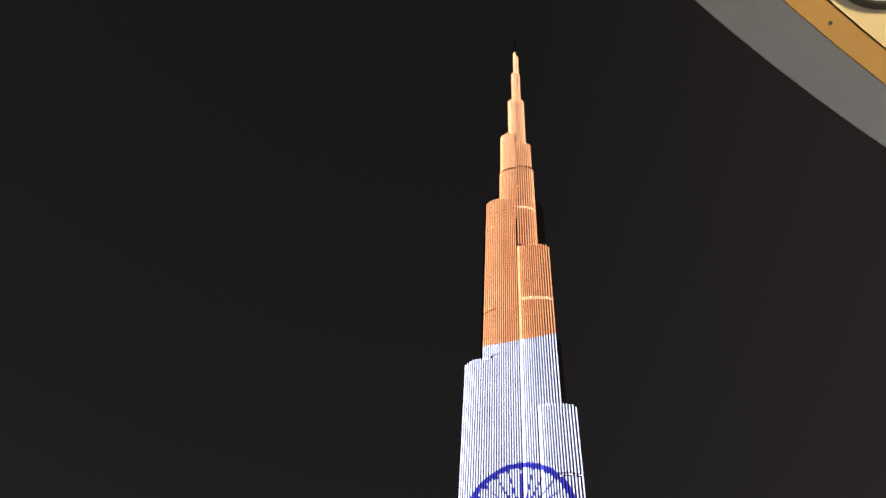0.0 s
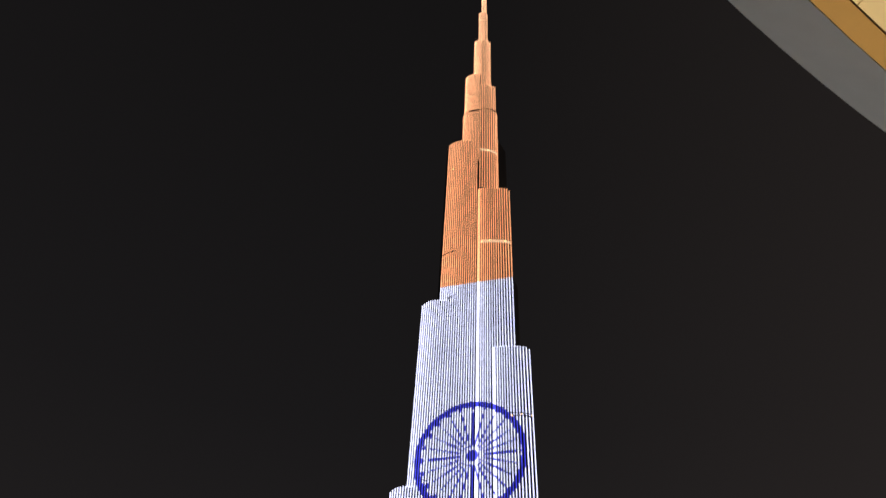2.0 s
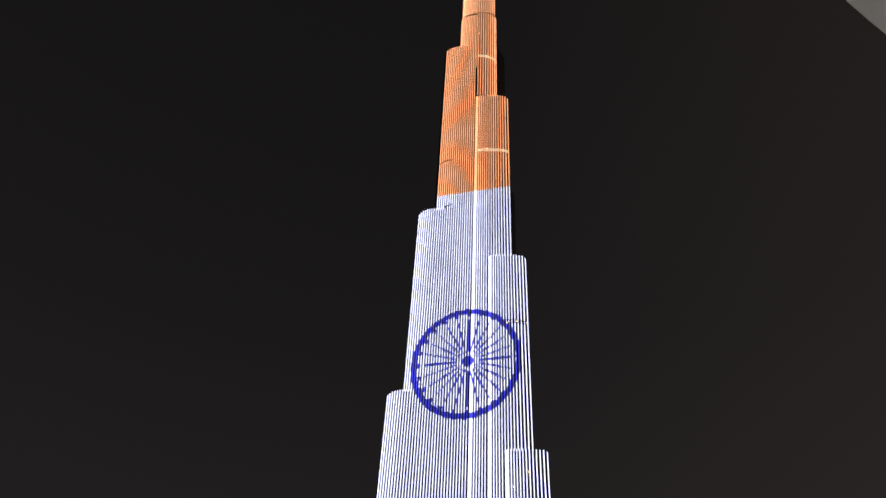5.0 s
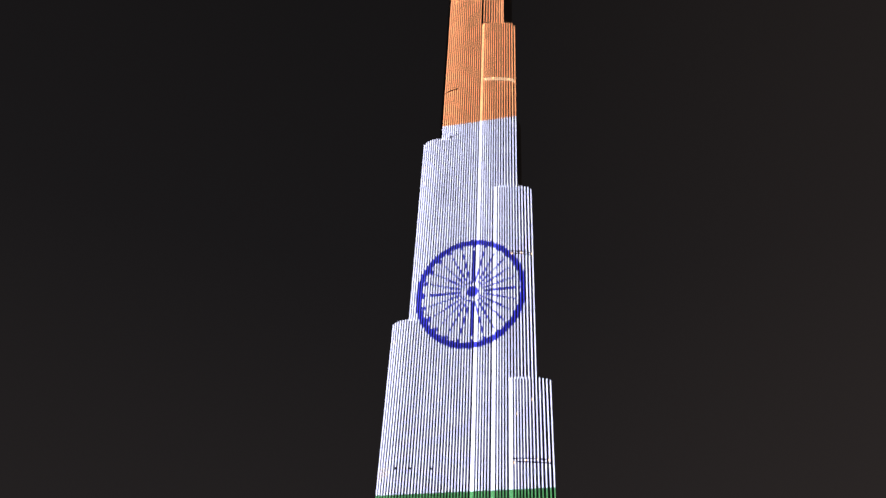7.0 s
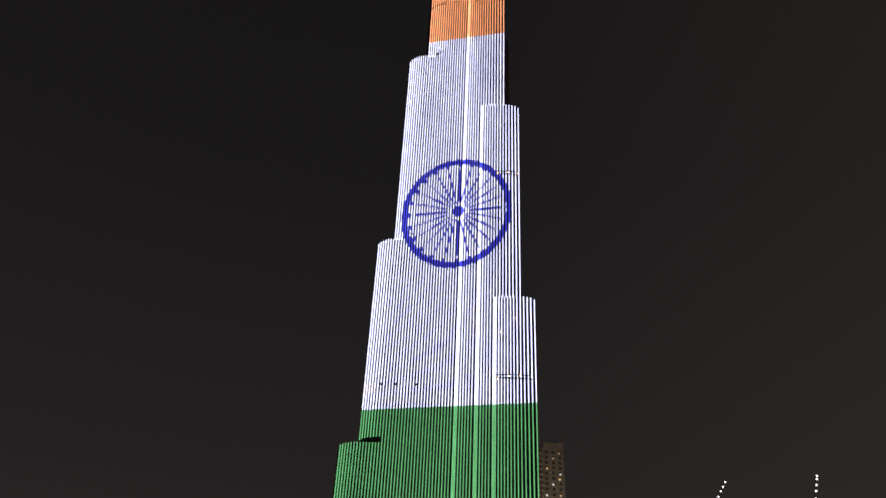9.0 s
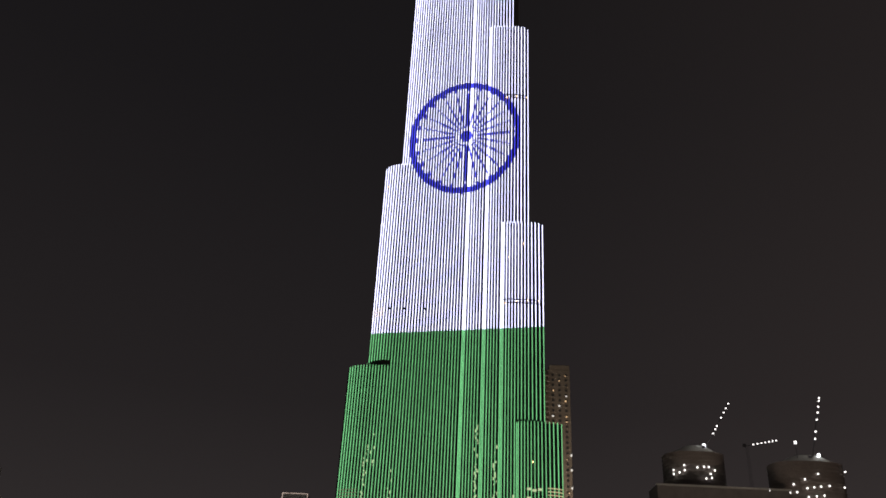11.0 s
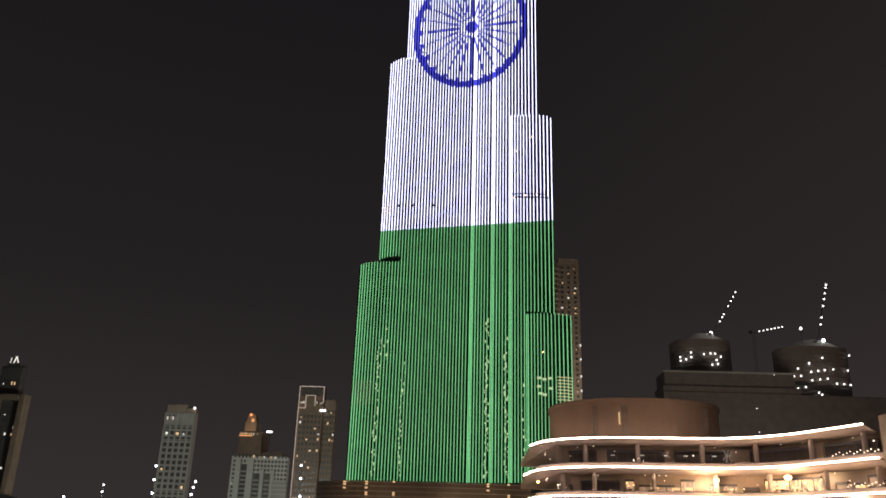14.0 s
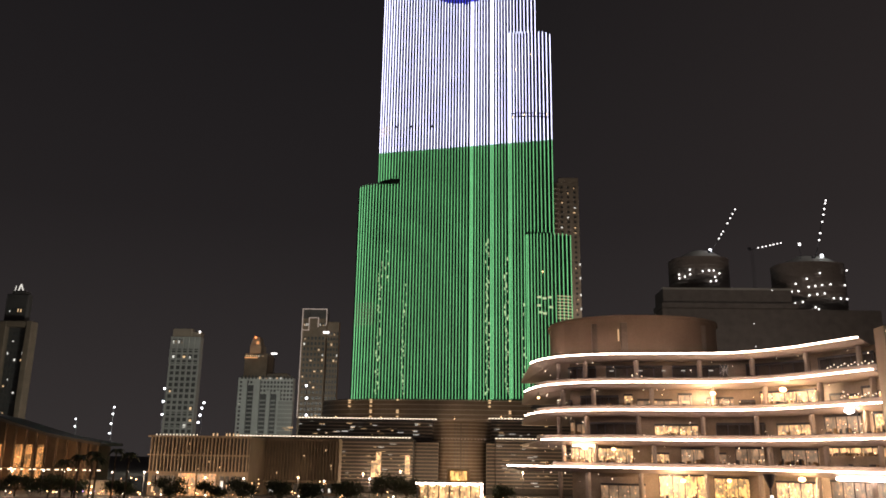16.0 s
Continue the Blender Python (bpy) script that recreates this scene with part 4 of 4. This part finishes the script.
# first and last: unseen fills on far buildings; middle two: roof lamps
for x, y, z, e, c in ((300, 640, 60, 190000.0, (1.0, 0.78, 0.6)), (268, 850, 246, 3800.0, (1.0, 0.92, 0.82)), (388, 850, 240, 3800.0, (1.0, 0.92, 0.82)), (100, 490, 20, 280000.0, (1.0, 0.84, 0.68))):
    li = bpy.data.lights.new("work_and_fill", "POINT")
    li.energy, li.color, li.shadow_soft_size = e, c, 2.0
    lo = new("work_and_fill_light", li)
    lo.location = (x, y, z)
b = thing("low_block", "long dark stepped block in front of the unfinished towers", "building")
part("wall", box(200, 420, 820, 850, GROUND, 160), M_ROOF, b), part("wall", box(200, 330, 815, 850, 165, 180, 0.5), M_ROOF, b)
part("deck", box(198, 335, 812, 851, 160, 165), M_ROOF, b), part("roof_edge", box(199, 331, 813.5, 815, 179, 180.6), M_PALE, b)
for x, z in ((251, 135), (291, 145), (291, 122), (309, 178)):
    put("work_light", SPARK, sized(x, 811.5 if z > 165 else 819, z, 0.45, 0.45, 0.45), b)


def crane(foot, tip, lamps, r, label):
    c = thing("tower_crane", label, "crane", group="cranes")
    fx, fy, fz = foot
    part("mast", rods(*[((fx + a, fy + q, fz - 52), (fx + a, fy + q, fz), 0.10) for a in (-1, 1) for q in (-1, 1)]), M_STEEL, c)
    d = Vector(tip) - Vector(foot)
    spans = [(Vector(foot) + Vector((0, q, 0)), Vector(tip) + Vector((0, q * 0.5, 0)), 0.22) for q in (-1, 1)]
    spans += [(Vector(foot) + d * (k / 12) + Vector((0, -1 if k % 2 else 1, 0)), Vector(foot) + d * ((k + 1) / 12) + Vector((0, 1 if k % 2 else -1, 0)), 0.14) for k in range(12)]
    jib = part("jib", rods(*spans), M_STEEL, c)
    part("counterweight", box(fx - 4, fx - 1, fy - 1.2, fy + 1.2, fz - 1, fz + 2), M_STEEL, c)
    for t in lamps:
        bm = ball(r, 6)
        bmesh.ops.translate(bm, vec=Vector(foot) + d * t + Vector((0, -1.6, 0)), verts=bm.verts[:])
        part("jib_lamp", bm, G_SIGN, jib)


crane((268, 866, 232), (297, 866, 281), (0.30, 0.40, 0.47, 0.66, 0.78, 0.88, 0.99), 0.8, "luffing tower crane with white lamps along its jib")
crane((380, 866, 226), (397, 866, 292), (0.30, 0.42, 0.62, 0.74, 0.84, 0.94, 0.99), 0.95, "steep luffing tower crane with white jib lamps")
crane((306, 850, 231), (338, 850, 238), (0.20, 0.34, 0.47, 0.60, 0.72, 0.85, 0.97), 0.75, "level tower crane jib with small lamps")
b = thing("mast_lamp", "single bright work lamp on a slim mast", "lamp")
part("pole", rods(((364, 866, 150), (364, 866, 240), 0.3)), M_STEEL, b), part("bulb", rods(((364, 866, 240), (364, 866, 242.6), 1.3), k=8), G_SIGN, b)

# ---------------------------------------------------------------- floodlight masts
for x, top, heads in ((-155.6, 42, ((0, 41.2), (0, 34.5), (0, 28.0))), (-135.5, 35.5, ((1.1, 34.2), (0.3, 31.4), (-0.4, 27.9), (-1.0, 24.2))),
                      (-200, 26, ((0, 25.1), (0, 21.4))), (-181.3, 32.5, ((0.6, 31.3), (0.3, 27.9), (-0.1, 23.0), (-0.5, 18.2))),
                      (-82.0, 45, ((0, 43.5), (0.4, 37.2), (0.8, 28.6)))):
    b = thing("floodlight_mast", "slim steel mast carrying bright white floodlights", "lamp", x, 420, GROUND, "floodlight masts")
    part("pole", rods(((0, 0, 0), (0, 0, top - GROUND), 0.35, 0.2)), M_STEEL, b)
    for dx, z in heads:
        bm = ball(0.52 if x > -160 else 0.4, 10)
        bmesh.ops.translate(bm, vec=(dx, -1.2, z - GROUND), verts=bm.verts[:])
        head = part("floodlight", bm, G_WHITE, b)
        part("bracket", rods(((0, 0, z - GROUND), (dx, -1.0, z - GROUND), 0.12)), M_STEEL, head)
    # the near pair of masts lights the yard below, the others light the towers behind them
    yard = x < -160
    li = bpy.data.lights.new("floodlight", "POINT" if yard else "SPOT")
    li.energy, li.color, li.shadow_soft_size = (16000.0 if yard else 6000.0 if x > -100 else 150000.0), (0.98, 1.0, 0.86), 2.0
    lo = new("floodlight_beam", li)
    if not yard:
        li.spot_size, li.spot_blend = radians(150), 0.4
        lo.rotation_euler = (radians(90), 0, 0)
    lo.location = (x, 385 if yard else 424, top - 3)

# ---------------------------------------------------------------- low buildings on the shore
G_AMBER = shop_glow("amber_hall_light", (1.0, 0.42, 0.11), 1.35)
b = thing("slatted_hall", "low sandstone hall with vertical slats and rooftop lamps", "building")
part("wall", box(-88, -60, 231, 262, GROUND, 12.8), M_HALL, b)
part("dark_recess", box(-87.6, -60.2, 230.75, 231.0, 3.7, 12.7), M_GLASS, b)
windows(b, -87, -80.3, 230.9, -2.6, 3.0, 5, 1, 0.45, 0.7, 0.8), windows(b, -68, -60.5, 230.9, -2.6, 3.0, 5, 1, 0.4, 0.7, 0.8)
part("cornice", box(-88.6, -59.4, 229.8, 262.4, 12.8, 13.3), M_HALL, b)
for j in range(28):
    x = -87.5 + j * 1.0
    part("slat", box(x - 0.2, x + 0.2, 229.9, 230.7, 3.6, 12.8), M_HALL, b)
for z in (3.6, 8.2):
    part("ledge", box(-88.3, -59.7, 229.7, 231, z - 0.4, z), M_HALL, b)
for j in range(13):
    part("roof_lamp", rods(((-86.5 + j * 0.95, 230.5, 13.3), (-86.5 + j * 0.95, 230.5, 13.65), 0.12)), G_DOT, b)
for x in (-70.5, -69.4, -66.8, -65.9, -64.8, -63.6):
    part("roof_lamp", rods(((x, 230.5, 13.3), (x, 230.5, 14.0), 0.2)), G_WIN, b)
for x0, x1, z0, z1 in ((-79.4, -74.6, -2.8, 3.1), (-74.0, -69.0, 0.0, 3.1), (-74.0, -71.8, -2.8, -0.4), (-71.2, -69.0, -2.8, -0.4)):
    part("lit_doorway", box(x0, x1, 230.6, 230.9, z0, z1), G_AMBER, b, "warm lit opening")
for j in range(10):
    x, z = rnd.uniform(-87, -61), rnd.choice((4.4, 6.3, 8.9, 10.8)) + rnd.uniform(-0.3, 0.6)
    put("lit_room", WIN_A, sized(x, 230.6, z, rnd.uniform(0.15, 0.6), 0.2, rnd.uniform(0.15, 0.7)), b)

b = thing("slatted_hall", "long dark hall with a row of tall narrow openings", "building")
part("wall", box(-60, -38, 250, 256, GROUND, 13.4), M_HALL, b)
for j in range(24):
    x = -59.5 + j * 0.9
    part("slat", box(x - 0.16, x + 0.16, 248.9, 249.8, 1.2, 12.6), M_HALL, b)
part("ledge", box(-60, -38, 248.6, 250.2, 12.6, 13.2), M_HALL, b), part("ledge", box(-60, -38, 248.4, 250.2, 0.6, 1.2), M_HALL, b)
windows(b, -59, -39, 249.9, -2.5, 0.6, 8, 1, 0.7, 0.7, 0.8)
for j in range(7):
    put("lit_room", WIN_A, sized(rnd.uniform(-59, -39), 249.2, rnd.uniform(1.5, 12), rnd.uniform(0.2, 0.6), 0.2, rnd.uniform(0.2, 0.6)), b)

b = thing("arcade_hall", "broad hall with a sloping roof and amber-lit tall windows", "building")


def extruded(profile, y0, y1):
    """A body with an upright outline in x and z, from y0 to y1."""
    bm = bmesh.new()
    a, c = [bm.verts.new((x, y0, z)) for x, z in profile], [bm.verts.new((x, y1, z)) for x, z in profile]
    for i in range(len(a)):
        bm.faces.new((a[i], a[(i + 1) % len(a)], c[(i + 1) % len(a)], c[i]))
    bm.faces.new(a[::-1]), bm.faces.new(c)
    bmesh.ops.recalc_face_normals(bm, faces=bm.faces[:])
    return bm


SLOPE = [(-176, 21.6), (-160, 20.6), (-149, 19.2), (-139, 16.4), (-130, 13.9), (-121, 12.4), (-113.5, 11.3)]
part("roof", extruded(SLOPE + [(x, z - 0.9) for x, z in SLOPE[::-1]], 256, 273), M_ROOF, b)
part("wall", extruded([(-172, GROUND), (-117, GROUND)] + [(max(-172, min(-117, x)), z - 1.0) for x, z in SLOPE[::-1]], 263, 272), M_HALL, b)
for x0, x1 in ((-149.5, -147.8), (-144.5, -138.5), (-136.5, -134.8)):
    part("lit_opening", box(x0, x1, 262.6, 262.9, -1, 10.5), G_AMBER, b, "amber-lit tall opening")
for j in range(11):
    x = -150 + j * 3.4
    part("column", rods(((x, 260.5, GROUND), (x, 260.5, np.interp(x, [p[0] for p in SLOPE], [p[1] for p in SLOPE]) - 0.95), 0.5), k=8), M_HALL, b)
for j in range(17):
    x = -150 + j * 2.2 + rnd.uniform(-0.5, 0.5)
    part("canopy_light", box(x, x + rnd.uniform(0.3, 1.1), 258.5, 259, 2.8, 3.15), G_DOT, b)
part("canopy", box(-150.5, -115, 258.2, 263, 3.2, 3.5), M_HALL, b)

# amber lamps added to wash the fronts of the arcade and slatted halls
for x, y, z, e in ((-141, 256, 3.0, 1000.0), (-122, 254, 3.0, 1500.0), (-86, 226.3, 0.2, 420.0), (-64, 226.3, 0.2, 340.0)):
    li = bpy.data.lights.new("hall_fill", "POINT")
    li.energy, li.color, li.shadow_soft_size = e, (1.0, 0.50, 0.20), 0.6
    lo = new("hall_fill_light", li)
    lo.location = (x, y, z)
    part("fill_post", rods(((x, y + 0.7, GROUND), (x, y + 0.7, z), 0.1)), M_STEEL, b)
    bm = ball(0.3, 8)
    bmesh.ops.translate(bm, vec=(x, y + 0.7, z + 0.2), verts=bm.verts[:])
    part("fill_globe", bm, G_WARM, b)
b = thing("entrance_pavilion", "small flat-roofed glass pavilion glowing warm inside", "building")
part("roof", box(-11.6, 4.2, 198, 214, 2.2, 2.7, 0.1), M_SLAB, b)
part("light_line", box(-11.6, 4.2, 197.7, 197.95, 2.25, 2.55), G_LINE, b)
for j in range(7):
    x = -11.2 + j * 2.5
    part("post", box(x - 0.14, x + 0.14, 198.4, 198.7, GROUND, 2.2), M_STEEL, b)
part("back_wall", box(-11.4, 4.0, 209, 213.8, GROUND, 2.2), M_MALLWALL, b)
for j in range(6):
    x = -10.4 + j * 2.6
    part("ceiling_lamp", rods(((x, 201, 1.7), (x, 201, 2.2), 0.5)), G_WARM, b)
part("upper_room", box(-4.4, 1.2, 205, 213, 2.7, 5.6), M_MALLWALL, b)
part("lit_glazing", box(-3.6, 0.4, 204.4, 204.7, 3.0, 5.2), G_GOLD, b)
part("interior_light", box(-11, 3.6, 208.6, 208.9, -2.6, 1.8), G_SHOP, b)
part("lit_post", box(3.7, 4.1, 197.7, 198.1, GROUND, 2.2), G_LINE, b, "white glowing corner post")

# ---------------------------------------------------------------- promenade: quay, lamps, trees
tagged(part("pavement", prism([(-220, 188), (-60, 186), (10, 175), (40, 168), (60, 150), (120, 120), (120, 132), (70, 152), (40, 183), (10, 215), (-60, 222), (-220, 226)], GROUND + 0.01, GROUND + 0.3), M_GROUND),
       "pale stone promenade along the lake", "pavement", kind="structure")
GLOBE = mesh_of("globe", ball(0.21, 8), glow("lantern_light", (1.0, 0.82, 0.62), 5.0))
SHAFT = mesh_of("post", rods(((0, 0, 0), (0, 0, 1), 0.07), k=6), M_STEEL)
for x, y, h in [(-117.5, 213, 1.0), (-111.3, 213, 1.0), (-104.4, 213, 1.0), (-95.5, 213, 0.9), (-87.1, 213, 0.8), (-77.4, 213, 0.8), (-66, 213, 0.8), (-54, 213, 0.9), (-42.1, 213, 0.9), (-30, 213, 1.0), (-18.1, 213, 1.2), (19, 203, 1.2), (30, 178, 0.9), (42.0, 172, 1.1), (57, 160, 0.9)]:
    b = thing("bollard_lamp", "low quay lamp with a glowing globe", "lamp", x, y, GROUND + 0.3, "quay lamps")
    put("post", SHAFT, sized(0, 0, 0, 1, 1, h), b), put("globe", GLOBE, Matrix.Translation((0, 0, h + 0.1)), b)
for x, y, h in [(-118.8, 217, 6.0), (-110.4, 217, 6.2), (-106, 219, 6.0), (-97.8, 217, 6.4), (-93, 219, 6.0), (-88.6, 218, 6.2), (-83.7, 217, 6.2), (-81, 219, 6.2), (-58, 219, 5.0), (-37, 220, 4.6), (-25, 220, 5.4)]:
    b = thing("street_lamp", "tall street lamp with a bright warm globe", "lamp", x, y, GROUND + 0.3, "street lamps")
    put("post", SHAFT, sized(0, 0, 0, 1.4, 1.4, h - 0.3), b), put("globe", GLOBE, sized(0, 0, h, 1.15, 1.15, 1.15), b)
    if x in (-118.8, -97.8, -83.7, -58, -25):
        li = bpy.data.lights.new("street_lamp", "POINT")
        li.energy, li.color, li.shadow_soft_size = 4600.0, (1.0, 0.72, 0.46), 0.5
        lo = new("street_lamp_light", li)
        lo.location = (x, y - 1.2, GROUND + h + 0.5)


def tree(x, y, h, w, seed):
    q = random.Random(seed)
    b = thing("tree", "dark round-crowned shore tree", "tree", x, y, GROUND + 0.25, "shore trees")
    tips = []
    spans = [((0, 0, 0), (0.1, 0, h * 0.35), 0.22, 0.15)]
    for j in range(9):
        a = j * 0.7 + q.random()
        k = q.uniform(0.4, 0.95)
        e = (math.cos(a) * w * k, math.sin(a) * w * k, h * q.uniform(0.38, 0.82))
        spans.append(((0.1, 0, h * 0.3), e, 0.1, 0.04)), tips.append(e)
    part("trunk", rods(*spans), M_BARK, b)
    bm = bmesh.new()
    for j in range(1500):
        e = Vector(q.choice(tips)) + Vector((q.gauss(0, w * 0.24), q.gauss(0, w * 0.24), q.gauss(0, h * 0.10)))
        u = Vector((q.gauss(0, 1), q.gauss(0, 1), q.gauss(0, 1))).normalized() * 0.3
        v = u.orthogonal().normalized() * 0.15
        bm.faces.new([bm.verts.new(p) for p in (e - u, e + v, e + u, e - v)])
    part("crown", bm, M_LEAF, b)


def palm(x, y, h, seed):
    q = random.Random(seed)
    b = thing("palm_tree", "tall palm with a drooping dark crown", "tree", x, y, GROUND + 0.25, "palms")
    part("trunk", rods(((0, 0, 0), (0.2, 0, h), 0.28, 0.18), k=8), M_BARK, b)
    for j in range(18):
        a, up = j * math.tau / 18 * 2.6 + q.random(), q.uniform(0.1, 1.0)
        bm = bmesh.new()
        last = None
        for s in range(7):
            t = s / 6
            c = Vector((0.2 + math.cos(a) * 2.6 * t, math.sin(a) * 2.6 * t, h + up * 1.6 * t - 2.6 * t * t))
            n_ = Vector((-math.sin(a), math.cos(a), -0.5)) * (0.38 * math.sin(math.pi * min(0.97, t + 0.12)))
            row = [bm.verts.new(c + n_), bm.verts.new(c + Vector((0, 0, 0.08))), bm.verts.new(c - Vector((n_.x, n_.y, -n_.z)))]
            if last:
                bm.faces.new((last[0], last[1], row[1], row[0])), bm.faces.new((last[1], last[2], row[2], row[1]))
            last = row
        part("frond", bm, M_LEAF, b)


for j, (x, y, h, w) in enumerate(((-113, 209, 5.4, 3.6), (-104, 208, 6.0, 4.0), (-98.5, 209, 5.0, 3.2), (-86, 208, 4.6, 3.0), (-73, 207, 5.6, 3.4), (-63, 208, 4.8, 3.0), (-54.5, 206, 5.2, 3.2),
                                  (-46, 207, 5.0, 2.8), (-38, 208, 4.6, 3.0), (-29, 206, 5.6, 3.4), (-20.5, 207, 7.0, 3.2), (-14.5, 207, 6.2, 2.8), (9, 208, 4.8, 2.4))):
    tree(x, y, h, w, 40 + j)
for j, (x, y, h) in enumerate(((-95, 203, 10.2), (-92.5, 205, 11.0), (-90, 202, 9.6), (-86, 203, 11.8), (-83.5, 205, 11.0), (-100, 206, 9.0))):
    palm(x, y, h, 90 + j)

b = thing("kiosk", "low pale kiosk with a flat roof and warm lit openings", "building")
part("wall", box(-103.5, -94.5, 226.2, 230, GROUND, 0.5), M_SAND, b), part("roof", box(-104.2, -93.6, 225.4, 230.6, 0.5, 0.95, 0.08), M_SAND, b)
for x in (-102.0, -98.4, -96.0):
    part("lit_opening", box(x - 0.7, x + 0.7, 226.0, 226.2, GROUND + 0.3, -1.4), G_AMBER, b, "warm lit opening")
for x in (-101.2, -97.2):
    part("wall_lamp", rods(((x, 225.9, -0.9), (x, 225.9, -0.5), 0.16)), G_WARM, b)
VIOLET = mesh_of("globe", ball(0.2, 8), glow("violet_light", (0.45, 0.22, 1.0), 1.4))
for x, y in ((-98.6, 222.0), (-104.5, 222.5), (-101.5, 221.5)):
    b = thing("garden_spot", "low garden spot lamp with violet light", "lamp", x, y, GROUND + 0.25, "violet garden spots")
    put("post", SHAFT, sized(0, 0, 0, 1, 1, 0.9), b), put("globe", VIOLET, Matrix.Translation((0, 0, 1.05)), b)

b = thing("funnel_lamp", "dark flared funnel-shaped quay lamp on a short post", "lamp", 59.5, 166, GROUND + 0.25)
part("post", rods(((0, 0, 0), (0, 0, 6.3), 0.22, 0.18), k=8), M_STEEL, b)
part("funnel", rods(((0, 0, 6.2), (0, 0, 7.4), 0.3, 0.75), ((0, 0, 7.4), (0, 0, 8.9), 0.75, 1.3), k=12), M_STEEL, b)
part("foot_light", rods(((0, -0.35, 3.6), (0, -0.35, 4.8), 0.3), k=8), G_SIGN, b, "small bright lamp panel")

bm = bmesh.new()
for j in range(80):
    x = rnd.uniform(-120, 14)
    c, z = Vector((x, rnd.uniform(216, 226), GROUND + rnd.choice((1.0, 1.2, 2.6, 4.2)) + rnd.uniform(-0.3, 0.8))), rnd.uniform(0.05, 0.13)
    add_box(bm, c.x - z, c.x + z, c.y - z, c.y + z, c.z - z, c.z + z)
tagged(part("garden_lights", bm, G_WARM), "many tiny warm garden and shop lights along the shore", "lights", kind="stuff")

# ---------------------------------------------------------------- terrace and canopy over the camera
CC = (10.8, -9.8)


def arc(r, a0, a1, k):
    return [(CC[0] + r * math.cos(radians(a0 + (a1 - a0) * i / k)), CC[1] + r * math.sin(radians(a0 + (a1 - a0) * i / k))) for i in range(k + 1)]


def ring_plan(r0, r1, a0, a1, k):
    return arc(r1, a0, a1, k) + arc(r0, a0, a1, k)[::-1]


tagged(part("wall_core", prism(oval(CC[0], CC[1], 6, 6, 2, 40), GROUND, 12.3), M_STUCCO), "plain round rendered core wall of the terrace", "wall", kind="structure")
tagged(part("floor", prism(oval(CC[0], CC[1], 14.95, 14.95, 2, 90), 5.9, 6.3), M_SLAB), "pale terrace floor slab", "floor", kind="structure")
canopy = thing("canopy", "round terrace canopy with grey fascia and gilded soffit", "canopy")
A0, A1 = 60.0, 200.0
part("fascia", prism(ring_plan(14.707, 15.0, A0, A1, 110), 12.25, 12.6, None), M_FASCIA, canopy, "grey painted fascia")
bm = bmesh.new()
lo_, hi_ = arc(14.707, A0, A1, 110), arc(15.0, A0, A1, 110)
va, vb, vc = [bm.verts.new((*p, 11.9)) for p in lo_], [bm.verts.new((*p, 12.246)) for p in hi_], [bm.verts.new((*p, 12.246)) for p in lo_]
for i in range(110):
    bm.faces.new((va[i], va[i + 1], vb[i + 1], vb[i])), bm.faces.new((va[i + 1], va[i], vc[i], vc[i + 1]))
bmesh.ops.recalc_face_normals(bm, faces=bm.faces[:])
part("fascia_slope", bm, M_FASCIA, canopy, "sloping grey painted fascia")
part("soffit_ring", prism(ring_plan(14.585, 14.702, A0, A1, 110), 11.9, 12.3), M_SOFFIT, canopy, "gilded soffit ring")
CAP = mesh_of("fixing_cap", rods(((0, 0, -0.006), (0, 0, 0.006), 0.010), k=10), M_STEEL)
for j in range(40):
    a = radians(A0 + 2.50 + j * 2.78)
    put("fixing_cap", CAP, Matrix.Translation((CC[0] + 14.645 * math.cos(a), CC[1] + 14.645 * math.sin(a), 11.9)), canopy)
for j in range(28):
    part("ceiling_panel", prism(ring_plan(6.0, 14.575, A0 - 2.04 + j * 5 + 0.012, A0 - 2.04 + j * 5 + 4.988, 6), 11.91, 12.3), M_PANEL, canopy)
lamp_ring = [(1.77 + 0.335 * math.cos(i * math.tau / 40), 1.13 + 0.335 * math.sin(i * math.tau / 40)) for i in range(41)]
spot = part("spot_housing", band(lamp_ring, 0.03, 11.86, 11.914), M_JOINT, canopy, "dark rim of a round ceiling lamp")
part("diffuser", rods(((1.77, 1.13, 11.89), (1.77, 1.13, 11.905), 0.315), k=40), glow("lamp_diffuser", (1.0, 0.88, 0.66), 0.7), spot, "pale glowing lamp diffuser")
part("roof_deck", prism(ring_plan(5.5, 14.9, A0, A1, 110), 12.604, 12.8), M_STUCCO, canopy)
# unseen area light added to brighten the soffit and ceiling panels
li = bpy.data.lights.new("soffit_fill", "AREA")
li.shape, li.size, li.size_y, li.energy, li.color = "RECTANGLE", 1.0, 1.0, 380.0, (1.0, 0.76, 0.40)
lo = new("soffit_fill", li)
lo.matrix_world = look((3.0, -2.4, 6.6), (2.2, 0.4, 12.0))
# unseen lamp added below the view to brighten the grey fascia
b = thing("street_lamp", "added unseen lamp below the terrace, lighting the grey fascia", "lamp", 4.5, 12.0, GROUND, "street lamps")
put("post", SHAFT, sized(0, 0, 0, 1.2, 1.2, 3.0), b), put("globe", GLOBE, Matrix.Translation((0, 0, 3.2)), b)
li = bpy.data.lights.new("fascia_fill", "POINT")
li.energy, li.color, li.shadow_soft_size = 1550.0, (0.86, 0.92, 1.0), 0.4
lo = new("fascia_fill_light", li)
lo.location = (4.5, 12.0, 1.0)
